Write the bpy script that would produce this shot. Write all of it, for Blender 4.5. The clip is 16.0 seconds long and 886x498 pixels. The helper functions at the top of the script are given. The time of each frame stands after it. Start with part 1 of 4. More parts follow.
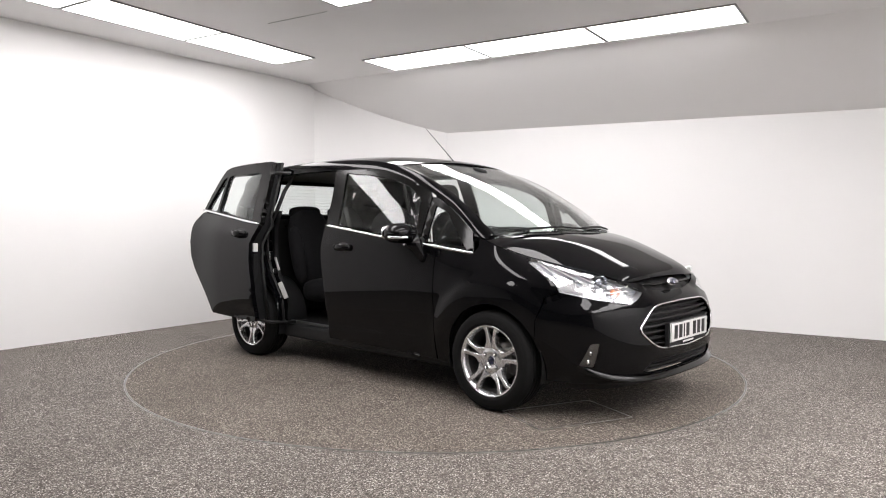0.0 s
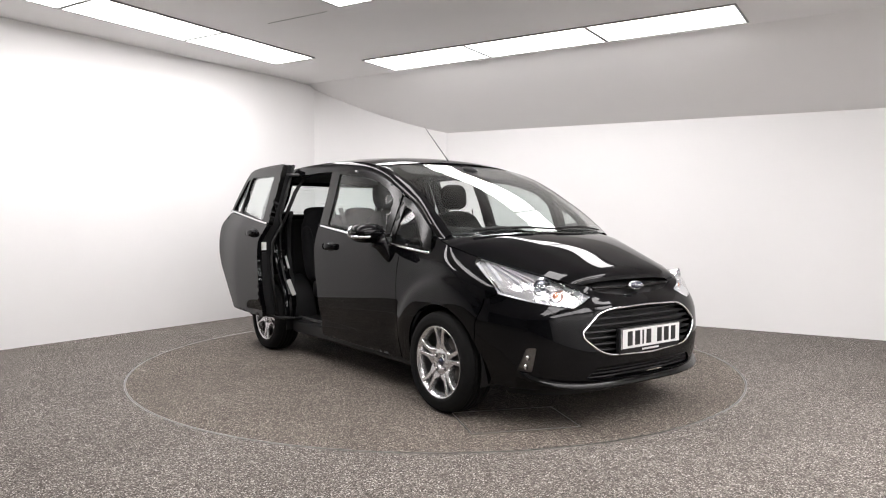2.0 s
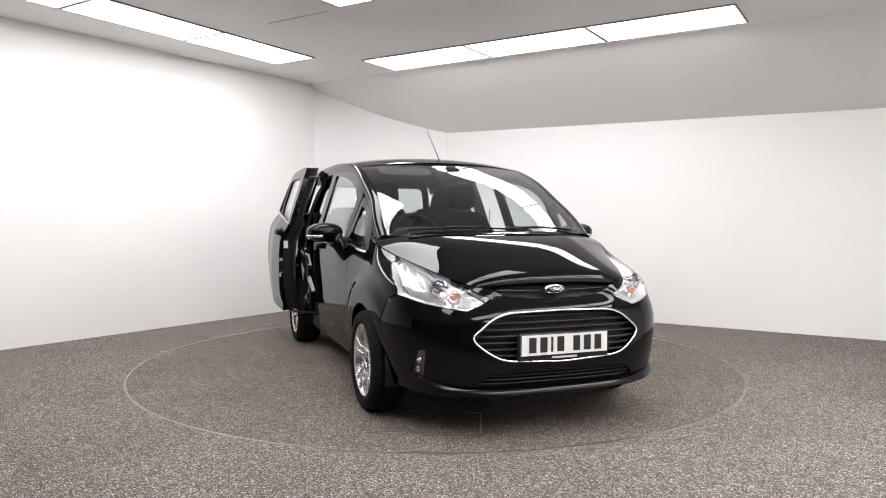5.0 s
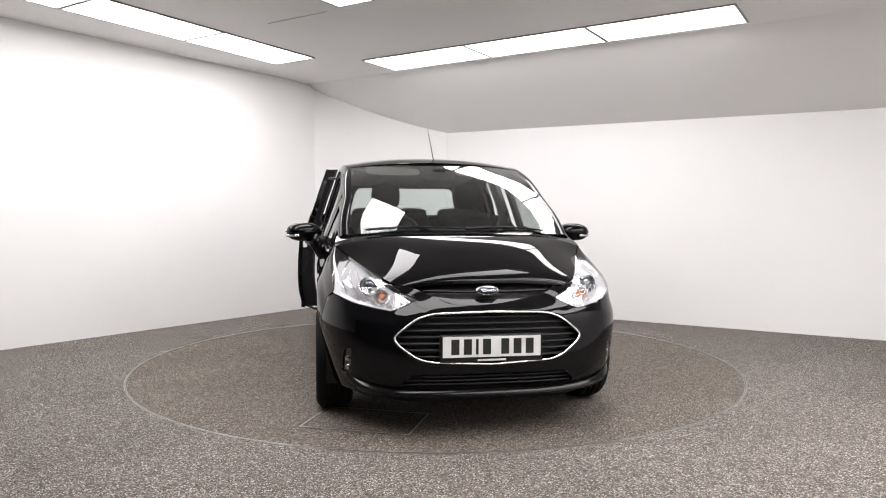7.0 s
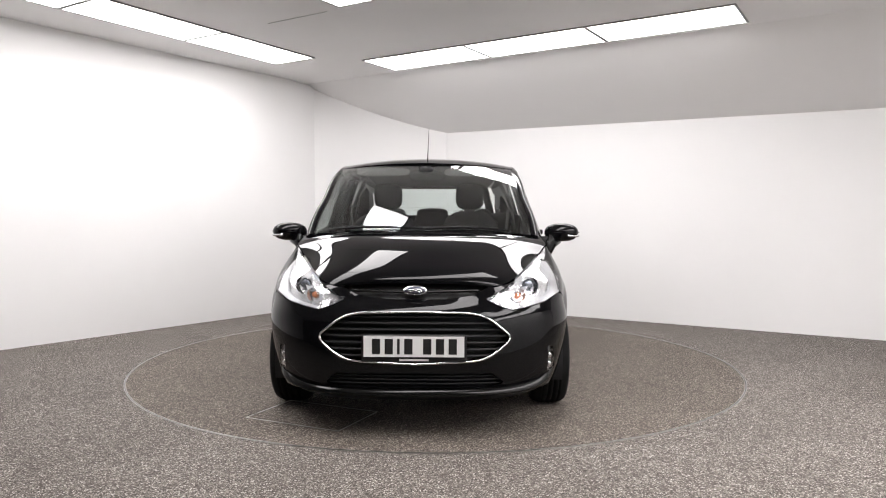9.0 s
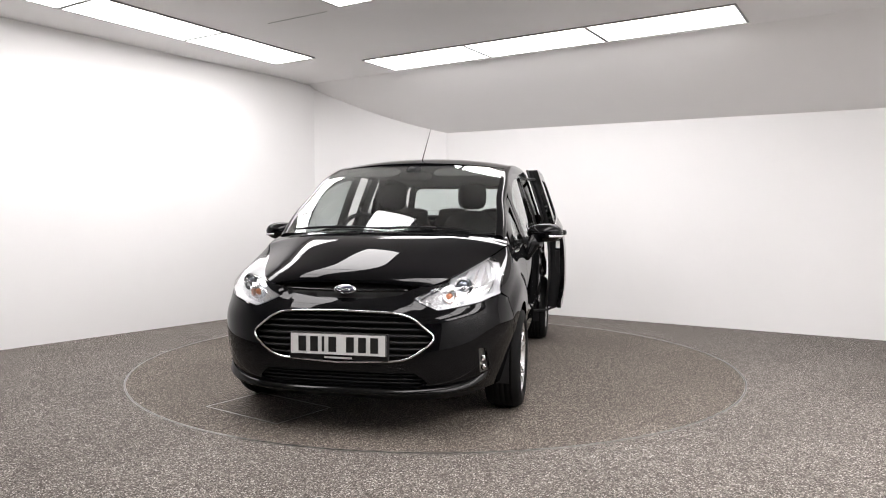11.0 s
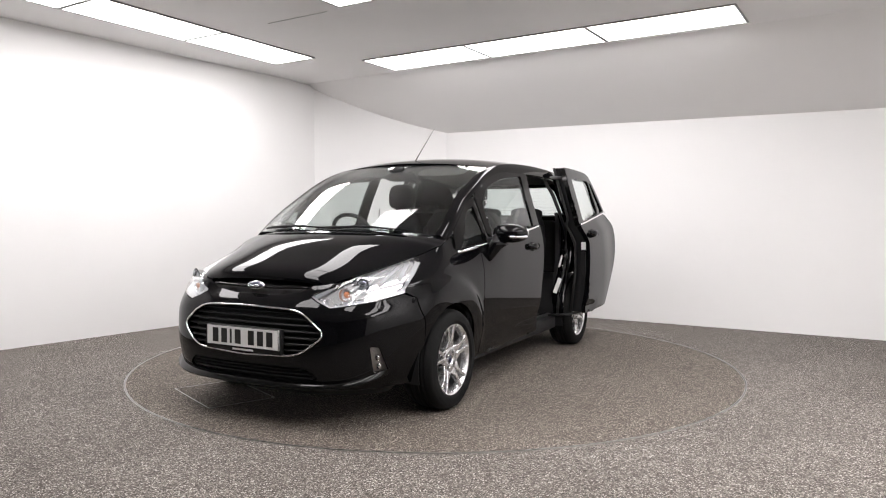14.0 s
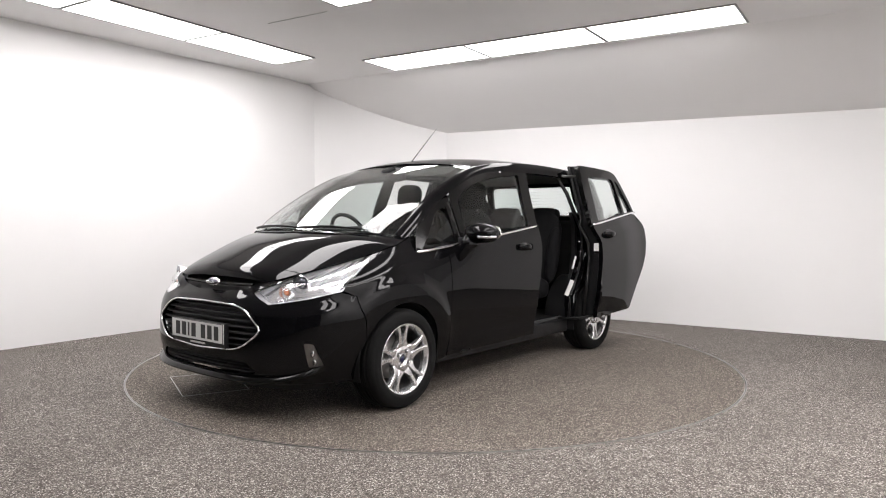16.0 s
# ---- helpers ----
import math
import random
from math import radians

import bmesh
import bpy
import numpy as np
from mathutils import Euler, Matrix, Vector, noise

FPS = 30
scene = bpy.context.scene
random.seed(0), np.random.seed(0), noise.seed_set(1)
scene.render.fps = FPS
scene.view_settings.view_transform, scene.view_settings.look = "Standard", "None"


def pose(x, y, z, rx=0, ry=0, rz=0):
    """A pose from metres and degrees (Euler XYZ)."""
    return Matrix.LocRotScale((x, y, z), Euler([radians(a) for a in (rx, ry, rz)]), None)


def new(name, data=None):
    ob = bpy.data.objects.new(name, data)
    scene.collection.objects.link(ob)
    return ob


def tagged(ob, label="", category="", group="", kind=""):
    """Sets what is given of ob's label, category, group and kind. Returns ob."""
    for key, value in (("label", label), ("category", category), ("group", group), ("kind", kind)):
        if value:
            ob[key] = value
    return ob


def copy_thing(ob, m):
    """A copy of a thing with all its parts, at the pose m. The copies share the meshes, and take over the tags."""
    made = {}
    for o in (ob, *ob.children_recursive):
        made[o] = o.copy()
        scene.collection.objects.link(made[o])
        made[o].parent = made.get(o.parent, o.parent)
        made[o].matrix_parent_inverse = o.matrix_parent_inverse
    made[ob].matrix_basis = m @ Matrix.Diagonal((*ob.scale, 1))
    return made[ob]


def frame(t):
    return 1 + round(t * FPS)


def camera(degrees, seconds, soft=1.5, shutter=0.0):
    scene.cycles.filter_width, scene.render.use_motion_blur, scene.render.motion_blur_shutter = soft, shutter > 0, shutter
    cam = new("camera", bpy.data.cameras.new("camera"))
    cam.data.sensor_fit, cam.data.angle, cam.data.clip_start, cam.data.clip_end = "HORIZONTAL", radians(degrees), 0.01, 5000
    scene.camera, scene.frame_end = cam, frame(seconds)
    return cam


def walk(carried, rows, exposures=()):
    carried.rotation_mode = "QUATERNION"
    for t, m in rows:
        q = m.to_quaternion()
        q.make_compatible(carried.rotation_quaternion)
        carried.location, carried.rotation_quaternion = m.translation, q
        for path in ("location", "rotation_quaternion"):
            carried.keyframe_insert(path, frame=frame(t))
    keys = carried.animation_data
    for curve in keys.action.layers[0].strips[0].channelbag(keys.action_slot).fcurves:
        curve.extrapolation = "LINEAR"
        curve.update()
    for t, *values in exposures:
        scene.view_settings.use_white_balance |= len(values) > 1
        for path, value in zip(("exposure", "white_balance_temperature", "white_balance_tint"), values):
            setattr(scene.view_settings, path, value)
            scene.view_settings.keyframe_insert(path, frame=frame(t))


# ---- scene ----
cam = camera(64.32, 16.0, soft=1.05)
EYE = (0.0, -5.692, 1.134)
VIEW = Matrix.Translation(EYE) @ pose(0, 0, 0, 90 - 2.398, 0, -0.485) @ pose(0, 0, 0, 0, 0, 0.212)
walk(cam, [(0.0, VIEW), (16.0, VIEW)], exposures=[(0.0, 0.0), (16.0, 0.0)])

# ---- light ----
PANEL_POWER = 11.8
world = bpy.data.worlds.new("studio_world")
scene.world = world
world.use_nodes = True
world.node_tree.nodes["Background"].inputs["Color"].default_value = (0.9, 0.95, 1.0, 1)
world.node_tree.nodes["Background"].inputs["Strength"].default_value = 0.05


# ---- materials ----
def material(name, color, rough=0.5, metal=0.0, coat=0.0, spec=0.5):
    m = bpy.data.materials.new(name)
    m.use_nodes = True
    b = m.node_tree.nodes["Principled BSDF"]
    b.inputs["Base Color"].default_value = (*color, 1)
    b.inputs["Roughness"].default_value = rough
    b.inputs["Metallic"].default_value = metal
    b.inputs["Coat Weight"].default_value = coat
    b.inputs["Coat Roughness"].default_value = 0.02
    b.inputs["Specular IOR Level"].default_value = spec
    return m


def nodes_of(m):
    return m.node_tree.nodes, m.node_tree.links, m.node_tree.nodes["Principled BSDF"]


def noise_node(m, scale, detail=4.0, rough=0.55):
    n, l, b = nodes_of(m)
    co = n.new("ShaderNodeTexCoord")
    t = n.new("ShaderNodeTexNoise")
    t.inputs["Scale"].default_value = scale
    t.inputs["Detail"].default_value = detail
    t.inputs["Roughness"].default_value = rough
    l.new(co.outputs["Object"], t.inputs["Vector"])
    return t


def ramp_node(m, source, stops):
    n, l, b = nodes_of(m)
    r = n.new("ShaderNodeValToRGB")
    while len(r.color_ramp.elements) < len(stops):
        r.color_ramp.elements.new(0.5)
    for e, (pos, c) in zip(r.color_ramp.elements, stops):
        e.position, e.color = pos, (*c, 1)
    l.new(source, r.inputs["Fac"])
    return r


def mix_node(m, kind, fac, a, b2):
    n, l, b = nodes_of(m)
    x = n.new("ShaderNodeMix")
    x.data_type, x.blend_type = "RGBA", kind
    for sock, v in ((x.inputs[0], fac), (x.inputs[6], a), (x.inputs[7], b2)):
        if isinstance(v, (int, float)):
            sock.default_value = v
        elif isinstance(v, tuple):
            sock.default_value = (*v, 1)
        else:
            l.new(v, sock)
    return x.outputs[2]


def bump(m, height, strength, distance):
    n, l, b = nodes_of(m)
    x = n.new("ShaderNodeBump")
    x.inputs["Strength"].default_value, x.inputs["Distance"].default_value = strength, distance
    l.new(height, x.inputs["Height"])
    l.new(x.outputs["Normal"], b.inputs["Normal"])


def floor_material(name, tint=(1.0, 1.0, 1.0)):
    m = material(name, (0.2, 0.19, 0.18), 0.82, spec=0.3)
    n, l, b = nodes_of(m)
    co = n.new("ShaderNodeTexCoord")
    v = n.new("ShaderNodeTexVoronoi")
    v.inputs["Scale"].default_value = 200
    l.new(co.outputs["Object"], v.inputs["Vector"])
    sep = n.new("ShaderNodeSeparateColor")
    l.new(v.outputs["Color"], sep.inputs[0])
    grain = ramp_node(m, sep.outputs[0], [(0.0, (0.028, 0.024, 0.020)), (0.35, (0.094, 0.081, 0.070)), (0.65, (0.152, 0.134, 0.119)), (0.88, (0.320, 0.295, 0.270)), (1.0, (0.66, 0.64, 0.60))])
    big = ramp_node(m, noise_node(m, 1.1, 5).outputs[0], [(0.3, (0.78, 0.77, 0.76)), (0.7, (1.0, 1.0, 1.0))])
    mid = ramp_node(m, noise_node(m, 14, 4).outputs[0], [(0.3, (0.84, 0.83, 0.82)), (0.7, (1.0, 1.0, 1.0))])
    c = mix_node(m, "MULTIPLY", 1.0, grain.outputs[0], big.outputs[0])
    c = mix_node(m, "MULTIPLY", 1.0, c, mid.outputs[0])
    c = mix_node(m, "MULTIPLY", 1.0, c, tint)
    l.new(c, b.inputs["Base Color"])
    bump(m, v.outputs["Distance"], 0.5, 0.003)
    return m


def wall_material(name, color, rough=0.6):
    m = material(name, color, rough, spec=0.25)
    n, l, b = nodes_of(m)
    r = ramp_node(m, noise_node(m, 0.9, 4).outputs[0], [(0.3, tuple(c * 0.965 for c in color)), (0.7, color)])
    l.new(r.outputs[0], b.inputs["Base Color"])
    bump(m, noise_node(m, 220, 3).outputs[0], 0.06, 0.002)
    return m


M_FLOOR = floor_material("resin_bound_stone_floor")
M_DECK = floor_material("resin_bound_stone_deck", (0.90, 0.865, 0.82))
M_WALL = wall_material("white_wall_paint", (0.84, 0.835, 0.83))
# For the unseen back wall: dark so the car's nose reflects little light.
M_DARKWALL = wall_material("unseen_dark_wall", (0.05, 0.05, 0.052))
M_CEIL = wall_material("ceiling_paint", (0.85, 0.84, 0.835))
M_STEEL = material("brushed_trim_steel", (0.5, 0.49, 0.48), 0.4, 1.0)
M_GAP = material("dark_gap", (0.015, 0.015, 0.015), 0.9)
M_PANEL_FRAME = material("panel_frame_grey", (0.30, 0.30, 0.29), 0.5)
M_GLOW = material("panel_diffuser", (0.9, 0.9, 0.9), 0.4)
M_GLOW.node_tree.nodes["Principled BSDF"].inputs["Emission Color"].default_value = (1.0, 0.962, 0.968, 1)
M_GLOW.node_tree.nodes["Principled BSDF"].inputs["Emission Strength"].default_value = PANEL_POWER


# ---- mesh helpers ----
def mesh_of(name, bm, mat, smooth=False):
    me = bpy.data.meshes.new(name)
    bm.to_mesh(me)
    bm.free()
    if mat:
        me.materials.append(mat)
        if mat.name in ("clear_window_glass", "windscreen_glass", "clear_lamp_lens"):
            me.materials.append(M_INNER)
    if smooth:
        me.shade_smooth()
    return me


def part(name, bm, mat, parent, label="", smooth=False):
    ob = new(name, mesh_of(name, bm, mat, smooth))
    if parent:
        ob.parent = parent
    if label:
        ob["label"] = label
    return ob


def add_box(bm, lo, hi, bevel=0.0, m=None):
    g = bmesh.ops.create_cube(bm, size=1.0)
    s = Vector(hi) - Vector(lo)
    c = (Vector(hi) + Vector(lo)) / 2
    for v in g["verts"]:
        v.co = Vector((v.co.x * s.x, v.co.y * s.y, v.co.z * s.z)) + c
    vs = g["verts"]
    if bevel:
        es = list({e for v in vs for e in v.link_edges})
        r = bmesh.ops.bevel(bm, geom=es, offset=bevel, segments=2, affect="EDGES", profile=0.5)
        vs = list({v for f in r["faces"] for v in f.verts} | {v for v in vs if v.is_valid})
    if m is not None:
        bmesh.ops.transform(bm, matrix=m, verts=vs)
    return vs


def box_mesh(lo, hi, bevel=0.0):
    bm = bmesh.new()
    add_box(bm, lo, hi, bevel)
    return bm


def prism(outline, z0, z1):
    """An upright solid over a plan outline; z0 and z1 are heights or functions of (x, y)."""
    bm = bmesh.new()
    f0 = z0 if callable(z0) else (lambda x, y: z0)
    f1 = z1 if callable(z1) else (lambda x, y: z1)
    lo = [bm.verts.new((x, y, f0(x, y))) for x, y in outline]
    hi = [bm.verts.new((x, y, f1(x, y))) for x, y in outline]
    n = len(outline)
    for i in range(n):
        j = (i + 1) % n
        bm.faces.new((lo[i], lo[j], hi[j], hi[i]))
    bm.faces.new(list(reversed(lo)))
    bm.faces.new(hi)
    bmesh.ops.recalc_face_normals(bm, faces=bm.faces)
    return bm


# ---- the studio ----
U, V = Vector((0.840, -0.5426)), Vector((0.5426, 0.840))
H_CEIL, V_FOLD, H_LOW = 2.837, 1.873, 2.25


def uv(u, v):
    return (U * u + V * v)[:]


def slope(x, y):
    v = V.x * x + V.y * y
    return H_CEIL - 0.53 * max(0.0, v - V_FOLD)


def wall_strip(name, pts, thick, label, mat=None):
    """A wall along a plan line, its thickness on the far side, up to just above the ceiling over it."""
    n = len(pts)
    out = []
    for i, q in enumerate(pts):
        a, b = Vector(pts[max(0, i - 1)]), Vector(pts[min(n - 1, i + 1)])
        d = (b - a).normalized()
        out.append((q[0] - d.y * thick, q[1] + d.x * thick))
    bm = bmesh.new()
    rows = []
    for (x, y), (X, Y) in zip(pts, out):
        top = slope(x, y) + 0.03
        rows.append([bm.verts.new(c) for c in ((x, y, -0.02), (x, y, top), (X, Y, top), (X, Y, -0.02))])
    for a, b in zip(rows, rows[1:]):
        for k in range(4):
            bm.faces.new((a[k], a[(k + 1) % 4], b[(k + 1) % 4], b[k]))
    bm.faces.new(rows[0])
    bm.faces.new(list(reversed(rows[-1])))
    bmesh.ops.recalc_face_normals(bm, faces=bm.faces)
    ob = part(name, bm, mat or M_WALL, None)
    ob.data.shade_smooth()
    ob.data.set_sharp_from_angle(angle=radians(35))
    return tagged(ob, label, "wall", kind="structure")


L_NEAR, L_END = Vector((-7.30, -4.64)), Vector((-1.57, 3.37))
R_START, R_FAR = Vector((0.12, 3.47)), Vector((5.99, -0.15))
left_line = [tuple(L_NEAR.lerp(L_END, k / 12)) for k in range(13)]
right_line = [tuple(R_START.lerp(R_FAR, k / 12)) for k in range(13)]
CORNER = Vector((-0.73, 3.60))
corner_line = []
for k in range(17):
    s = k / 16
    corner_line.append(tuple(L_END * (1 - s) ** 2 + CORNER * 2 * s * (1 - s) + R_START * s * s))


def build_studio():
    wall_strip("wall_left", left_line, 0.15, "smooth white painted studio side wall")
    wall_strip("wall_corner", corner_line, 0.15, "rounded white corner joining the two studio walls")
    wall_strip("wall_right", right_line, 0.15, "smooth white painted low studio wall under the sloping ceiling")
    # Unseen white wall, added close by to bounce light onto the right side.
    wall_strip("wall_side_bounce", [R_FAR[:], (3.8, -3.55), (1.6, -6.95)], 0.15, "unseen white end wall added to bounce light onto the right side")
    # Unseen wall added to close the room, kept dark for the bumper's reflections.
    near = [(1.6, -6.95), (-2.0, -8.6), L_NEAR[:]]
    wall_strip("wall_back_unseen", near, 0.15, "unseen dark wall added behind the view to close the studio and darken reflections", M_DARKWALL)

    # floor sheet with a round opening for the turntable
    bm = bmesh.new()
    n = 160
    ring = [bm.verts.new((R_PIT * math.cos(2 * math.pi * k / n), R_PIT * math.sin(2 * math.pi * k / n), 0)) for k in range(n)]
    mid = [bm.verts.new((3.4 * math.cos(2 * math.pi * k / n), 3.4 * math.sin(2 * math.pi * k / n), 0)) for k in range(n)]
    far = [bm.verts.new((14 * math.cos(2 * math.pi * k / n), 14 * math.sin(2 * math.pi * k / n), 0)) for k in range(n)]
    for a, b in ((ring, mid), (mid, far)):
        for k in range(n):
            j = (k + 1) % n
            bm.faces.new((a[k], b[k], b[j], a[j]))
    low = [bm.verts.new((v.co.x, v.co.y, -0.12)) for v in ring]
    for k in range(n):
        j = (k + 1) % n
        bm.faces.new((ring[j], low[j], low[k], ring[k]))
    tagged(part("floor", bm, M_FLOOR, None), "speckled grey brown resin bound stone floor", "floor", kind="structure")
    bm = bmesh.new()
    bmesh.ops.create_circle(bm, cap_ends=True, segments=64, radius=R_PIT + 0.05)
    bmesh.ops.translate(bm, verts=bm.verts, vec=(0, 0, -0.11))
    tagged(part("turntable_pit", bm, M_GAP, None), "dark shallow pit under the turntable", "pit", kind="structure")

    # ceiling: one level sheet and one sheet that slopes down to the low wall
    def sheet(name, outline, label):
        bm = prism(outline, slope, lambda x, y: slope(x, y) + 0.1)
        tagged(part(name, bm, M_CEIL, None), label, "ceiling", kind="structure")
    sheet("ceiling", [uv(-9, V_FOLD), uv(-9, -13), uv(9, -13), uv(9, V_FOLD)], "level off-white painted studio ceiling")
    sheet("ceiling_slope", [uv(-4.2, V_FOLD + 0.001), uv(9, V_FOLD + 0.001), uv(9, 4.6), uv(-4.2, 4.6)], "off-white ceiling sloping down to the low wall")

    # Builds the studio's panels and also the fill panels added out of view.
    def ceiling_light(u0, v0, du, dv):
        lamp = tagged(new("ceiling_light"), "flat bright white rectangular ceiling light panel", "ceiling light", "studio ceiling lights")
        lamp.location = (*uv(u0 + du / 2, v0 + dv / 2), H_CEIL)
        lamp.rotation_euler = (0, 0, math.atan2(U.y, U.x))
        a, b, w = du / 2 - 0.001, dv / 2 - 0.001, 0.018
        bm = bmesh.new()
        add_box(bm, (-a, -b, -0.012), (a, -b + w, 0))
        add_box(bm, (-a, b - w, -0.012), (a, b, 0))
        add_box(bm, (-a, -b + w, -0.012), (-a + w, b - w, 0))
        add_box(bm, (a - w, -b + w, -0.012), (a, b - w, 0))
        part("frame", bm, M_PANEL_FRAME, lamp, "thin grey metal frame")
        part("diffuser", box_mesh((-a + w, -b + w, -0.009), (a - w, b - w, -0.002)), M_GLOW, lamp, "glowing white diffuser")
    for k in range(3):
        ceiling_light(-2.65, -0.37 - 1.2 * k, 0.575, 1.2)
    for k in range(3):
        ceiling_light(-1.725 + 1.25 * k, 1.175, 1.25, 0.6)
    for u in (-0.68, 1.29, 3.26):
        for k in range(3):
            ceiling_light(u, -1.6 - 1.2 * k, 0.6, 1.2)
    # Four fill panels, added out of view to brighten the right side.
    for k in range(4):
        ceiling_light(4.3, -0.4 - 1.2 * k, 0.6, 1.2)
    # One more added fill panel, also unseen, for the right wall and floor.
    ceiling_light(3.26, -0.4, 0.6, 1.2)
    joint = part("ceiling_joint", prism([uv(-1.535, -0.352), uv(-0.86, -0.352), uv(-0.86, -0.348), uv(-1.535, -0.348)], H_CEIL - 0.004, H_CEIL - 0.001), M_PANEL_FRAME, None)
    tagged(joint, "fine grey joint line in the ceiling", "joint", kind="structure")


def build_turntable():
    disc = tagged(new("turntable"), "round revolving turntable surfaced in speckled stone", "turntable")
    bm = bmesh.new()
    bmesh.ops.create_cone(bm, cap_ends=True, segments=160, radius1=R_DISC, radius2=R_DISC, depth=0.06)
    bmesh.ops.translate(bm, verts=bm.verts, vec=(0, 0, -0.03))
    part("deck", bm, M_DECK, disc)

    def ring(r0, r1, z0, z1):
        bm = bmesh.new()
        n = 160
        rows = []
        for k in range(n):
            c, s = math.cos(2 * math.pi * k / n), math.sin(2 * math.pi * k / n)
            rows.append([bm.verts.new((r * c, r * s, z)) for r, z in ((r0, z0), (r1, z0), (r1, z1), (r0, z1))])
        for k in range(n):
            a, b = rows[k], rows[(k + 1) % n]
            for i in range(4):
                bm.faces.new((a[i], b[i], b[(i + 1) % 4], a[(i + 1) % 4]))
        bmesh.ops.recalc_face_normals(bm, faces=bm.faces)
        return bm
    part("rim", ring(R_DISC - 0.001, R_DISC + 0.003, -0.06, 0.0015), M_STEEL, disc, "thin steel edging")
    tagged(part("floor_edging", ring(R_PIT - 0.003, R_PIT + 0.001, -0.08, 0.0015), M_STEEL, None), "thin steel edging round the turntable opening", "edging", kind="structure")
    a, d1, d2 = Vector((1.728, -1.050)), Vector((0.398, 0.917)), Vector((-0.917, 0.398))
    bm = bmesh.new()
    for p, q in ((a, a + d1 * 0.62), (a, a + d2 * 0.42), (a + d1 * 0.62, a + d1 * 0.62 + d2 * 0.42), (a + d2 * 0.42, a + d2 * 0.42 + d1 * 0.62)):
        t = (q - p).normalized()
        n = Vector((-t.y, t.x)) * 0.003
        vs = [bm.verts.new((*c, z)) for z in (0.0006, 0.0022) for c in (p + n, p - n, q - n, q + n)]
        for f in ((0, 1, 2, 3), (7, 6, 5, 4), (0, 4, 5, 1), (1, 5, 6, 2), (2, 6, 7, 3), (3, 7, 4, 0)):
            bm.faces.new([vs[i] for i in f])
    bmesh.ops.recalc_face_normals(bm, faces=bm.faces)
    part("hatch_edging", bm, M_STEEL, disc, "thin steel edging of an access hatch")
    return disc


R_DISC, R_PIT = 2.308, 2.320
SPIN_0, SPIN_RATE = -42.6, -5.405


def heading(t):
    return SPIN_0 + SPIN_RATE * t


build_studio()
turntable = build_turntable()


# ---- car materials ----
def paint_material():
    m = material("gloss_black_paint", (0.0025, 0.0025, 0.003), 0.4, coat=0.82, spec=0.0)
    n, l, b = nodes_of(m)
    r = ramp_node(m, noise_node(m, 30, 3).outputs[0], [(0.3, (0.008, 0.008, 0.008)), (0.8, (0.02, 0.02, 0.02))])
    l.new(r.outputs[0], b.inputs["Coat Roughness"])
    return m


def glass_material(name, tint, base=0.04):
    m = bpy.data.materials.new(name)
    m.use_nodes = True
    n, l = m.node_tree.nodes, m.node_tree.links
    n.clear()
    out = n.new("ShaderNodeOutputMaterial")
    mixer, clear, shine, fr = n.new("ShaderNodeMixShader"), n.new("ShaderNodeBsdfTransparent"), n.new("ShaderNodeBsdfGlossy"), n.new("ShaderNodeLayerWeight")
    power, scale = n.new("ShaderNodeMath"), n.new("ShaderNodeMath")
    power.operation, scale.operation = "POWER", "MULTIPLY_ADD"
    fr.inputs["Blend"].default_value = 0.5
    power.inputs[1].default_value = 5.0
    scale.inputs[1].default_value, scale.inputs[2].default_value = 1.0 - base, base
    clear.inputs[0].default_value = (*tint, 1)
    shine.inputs["Color"].default_value = (1, 1, 1, 1)
    shine.inputs["Roughness"].default_value = 0.01
    l.new(fr.outputs["Facing"], power.inputs[0])
    l.new(power.outputs[0], scale.inputs[0])
    l.new(scale.outputs[0], mixer.inputs[0])
    l.new(clear.outputs[0], mixer.inputs[1])
    l.new(shine.outputs[0], mixer.inputs[2])
    l.new(mixer.outputs[0], out.inputs[0])
    return m


def grainy(name, color, rough, scale, strength, spec=0.4):
    m = material(name, color, rough, spec=spec)
    n, l, b = nodes_of(m)
    t = noise_node(m, scale, 4)
    r = ramp_node(m, t.outputs[0], [(0.25, tuple(c * 0.7 for c in color)), (0.75, tuple(min(1, c * 1.25) for c in color))])
    l.new(r.outputs[0], b.inputs["Base Color"])
    bump(m, t.outputs[0], strength, 0.002)
    return m


M_PAINT = paint_material()
M_PAINT.node_tree.nodes["Principled BSDF"].inputs["Coat IOR"].default_value = 1.37
M_GLOSS = material("gloss_black_trim", (0.004, 0.004, 0.004), 0.14, spec=0.28)
M_PLASTIC = grainy("black_textured_plastic", (0.008, 0.008, 0.0085), 0.5, 500, 0.25, 0.3)
M_RUBBER = grainy("tyre_rubber", (0.007, 0.007, 0.007), 0.8, 260, 0.2, 0.15)
M_SEAL = material("door_seal_rubber", (0.008, 0.008, 0.008), 0.6)
M_CHROME = material("bright_chrome", (0.86, 0.86, 0.87), 0.09, 1.0)
M_ALLOY = grainy("silver_alloy", (0.74, 0.74, 0.75), 0.26, 40, 0.02)
M_ZINC = material("bright_zinc_plate", (0.85, 0.85, 0.84), 0.25, 0.5)
M_ALLOY.node_tree.nodes["Principled BSDF"].inputs["Metallic"].default_value = 0.85
M_DISC = material("brake_disc_iron", (0.22, 0.21, 0.20), 0.4, 1.0)
M_DARKMETAL = material("dark_wheel_barrel", (0.10, 0.10, 0.10), 0.5, 0.8)
M_GLASS = glass_material("clear_window_glass", (0.82, 0.875, 0.86), 0.055)
M_SCREEN = glass_material("windscreen_glass", (0.87, 0.915, 0.90), 0.065)
M_LENS = glass_material("clear_lamp_lens", (0.97, 0.97, 0.97), 0.04)
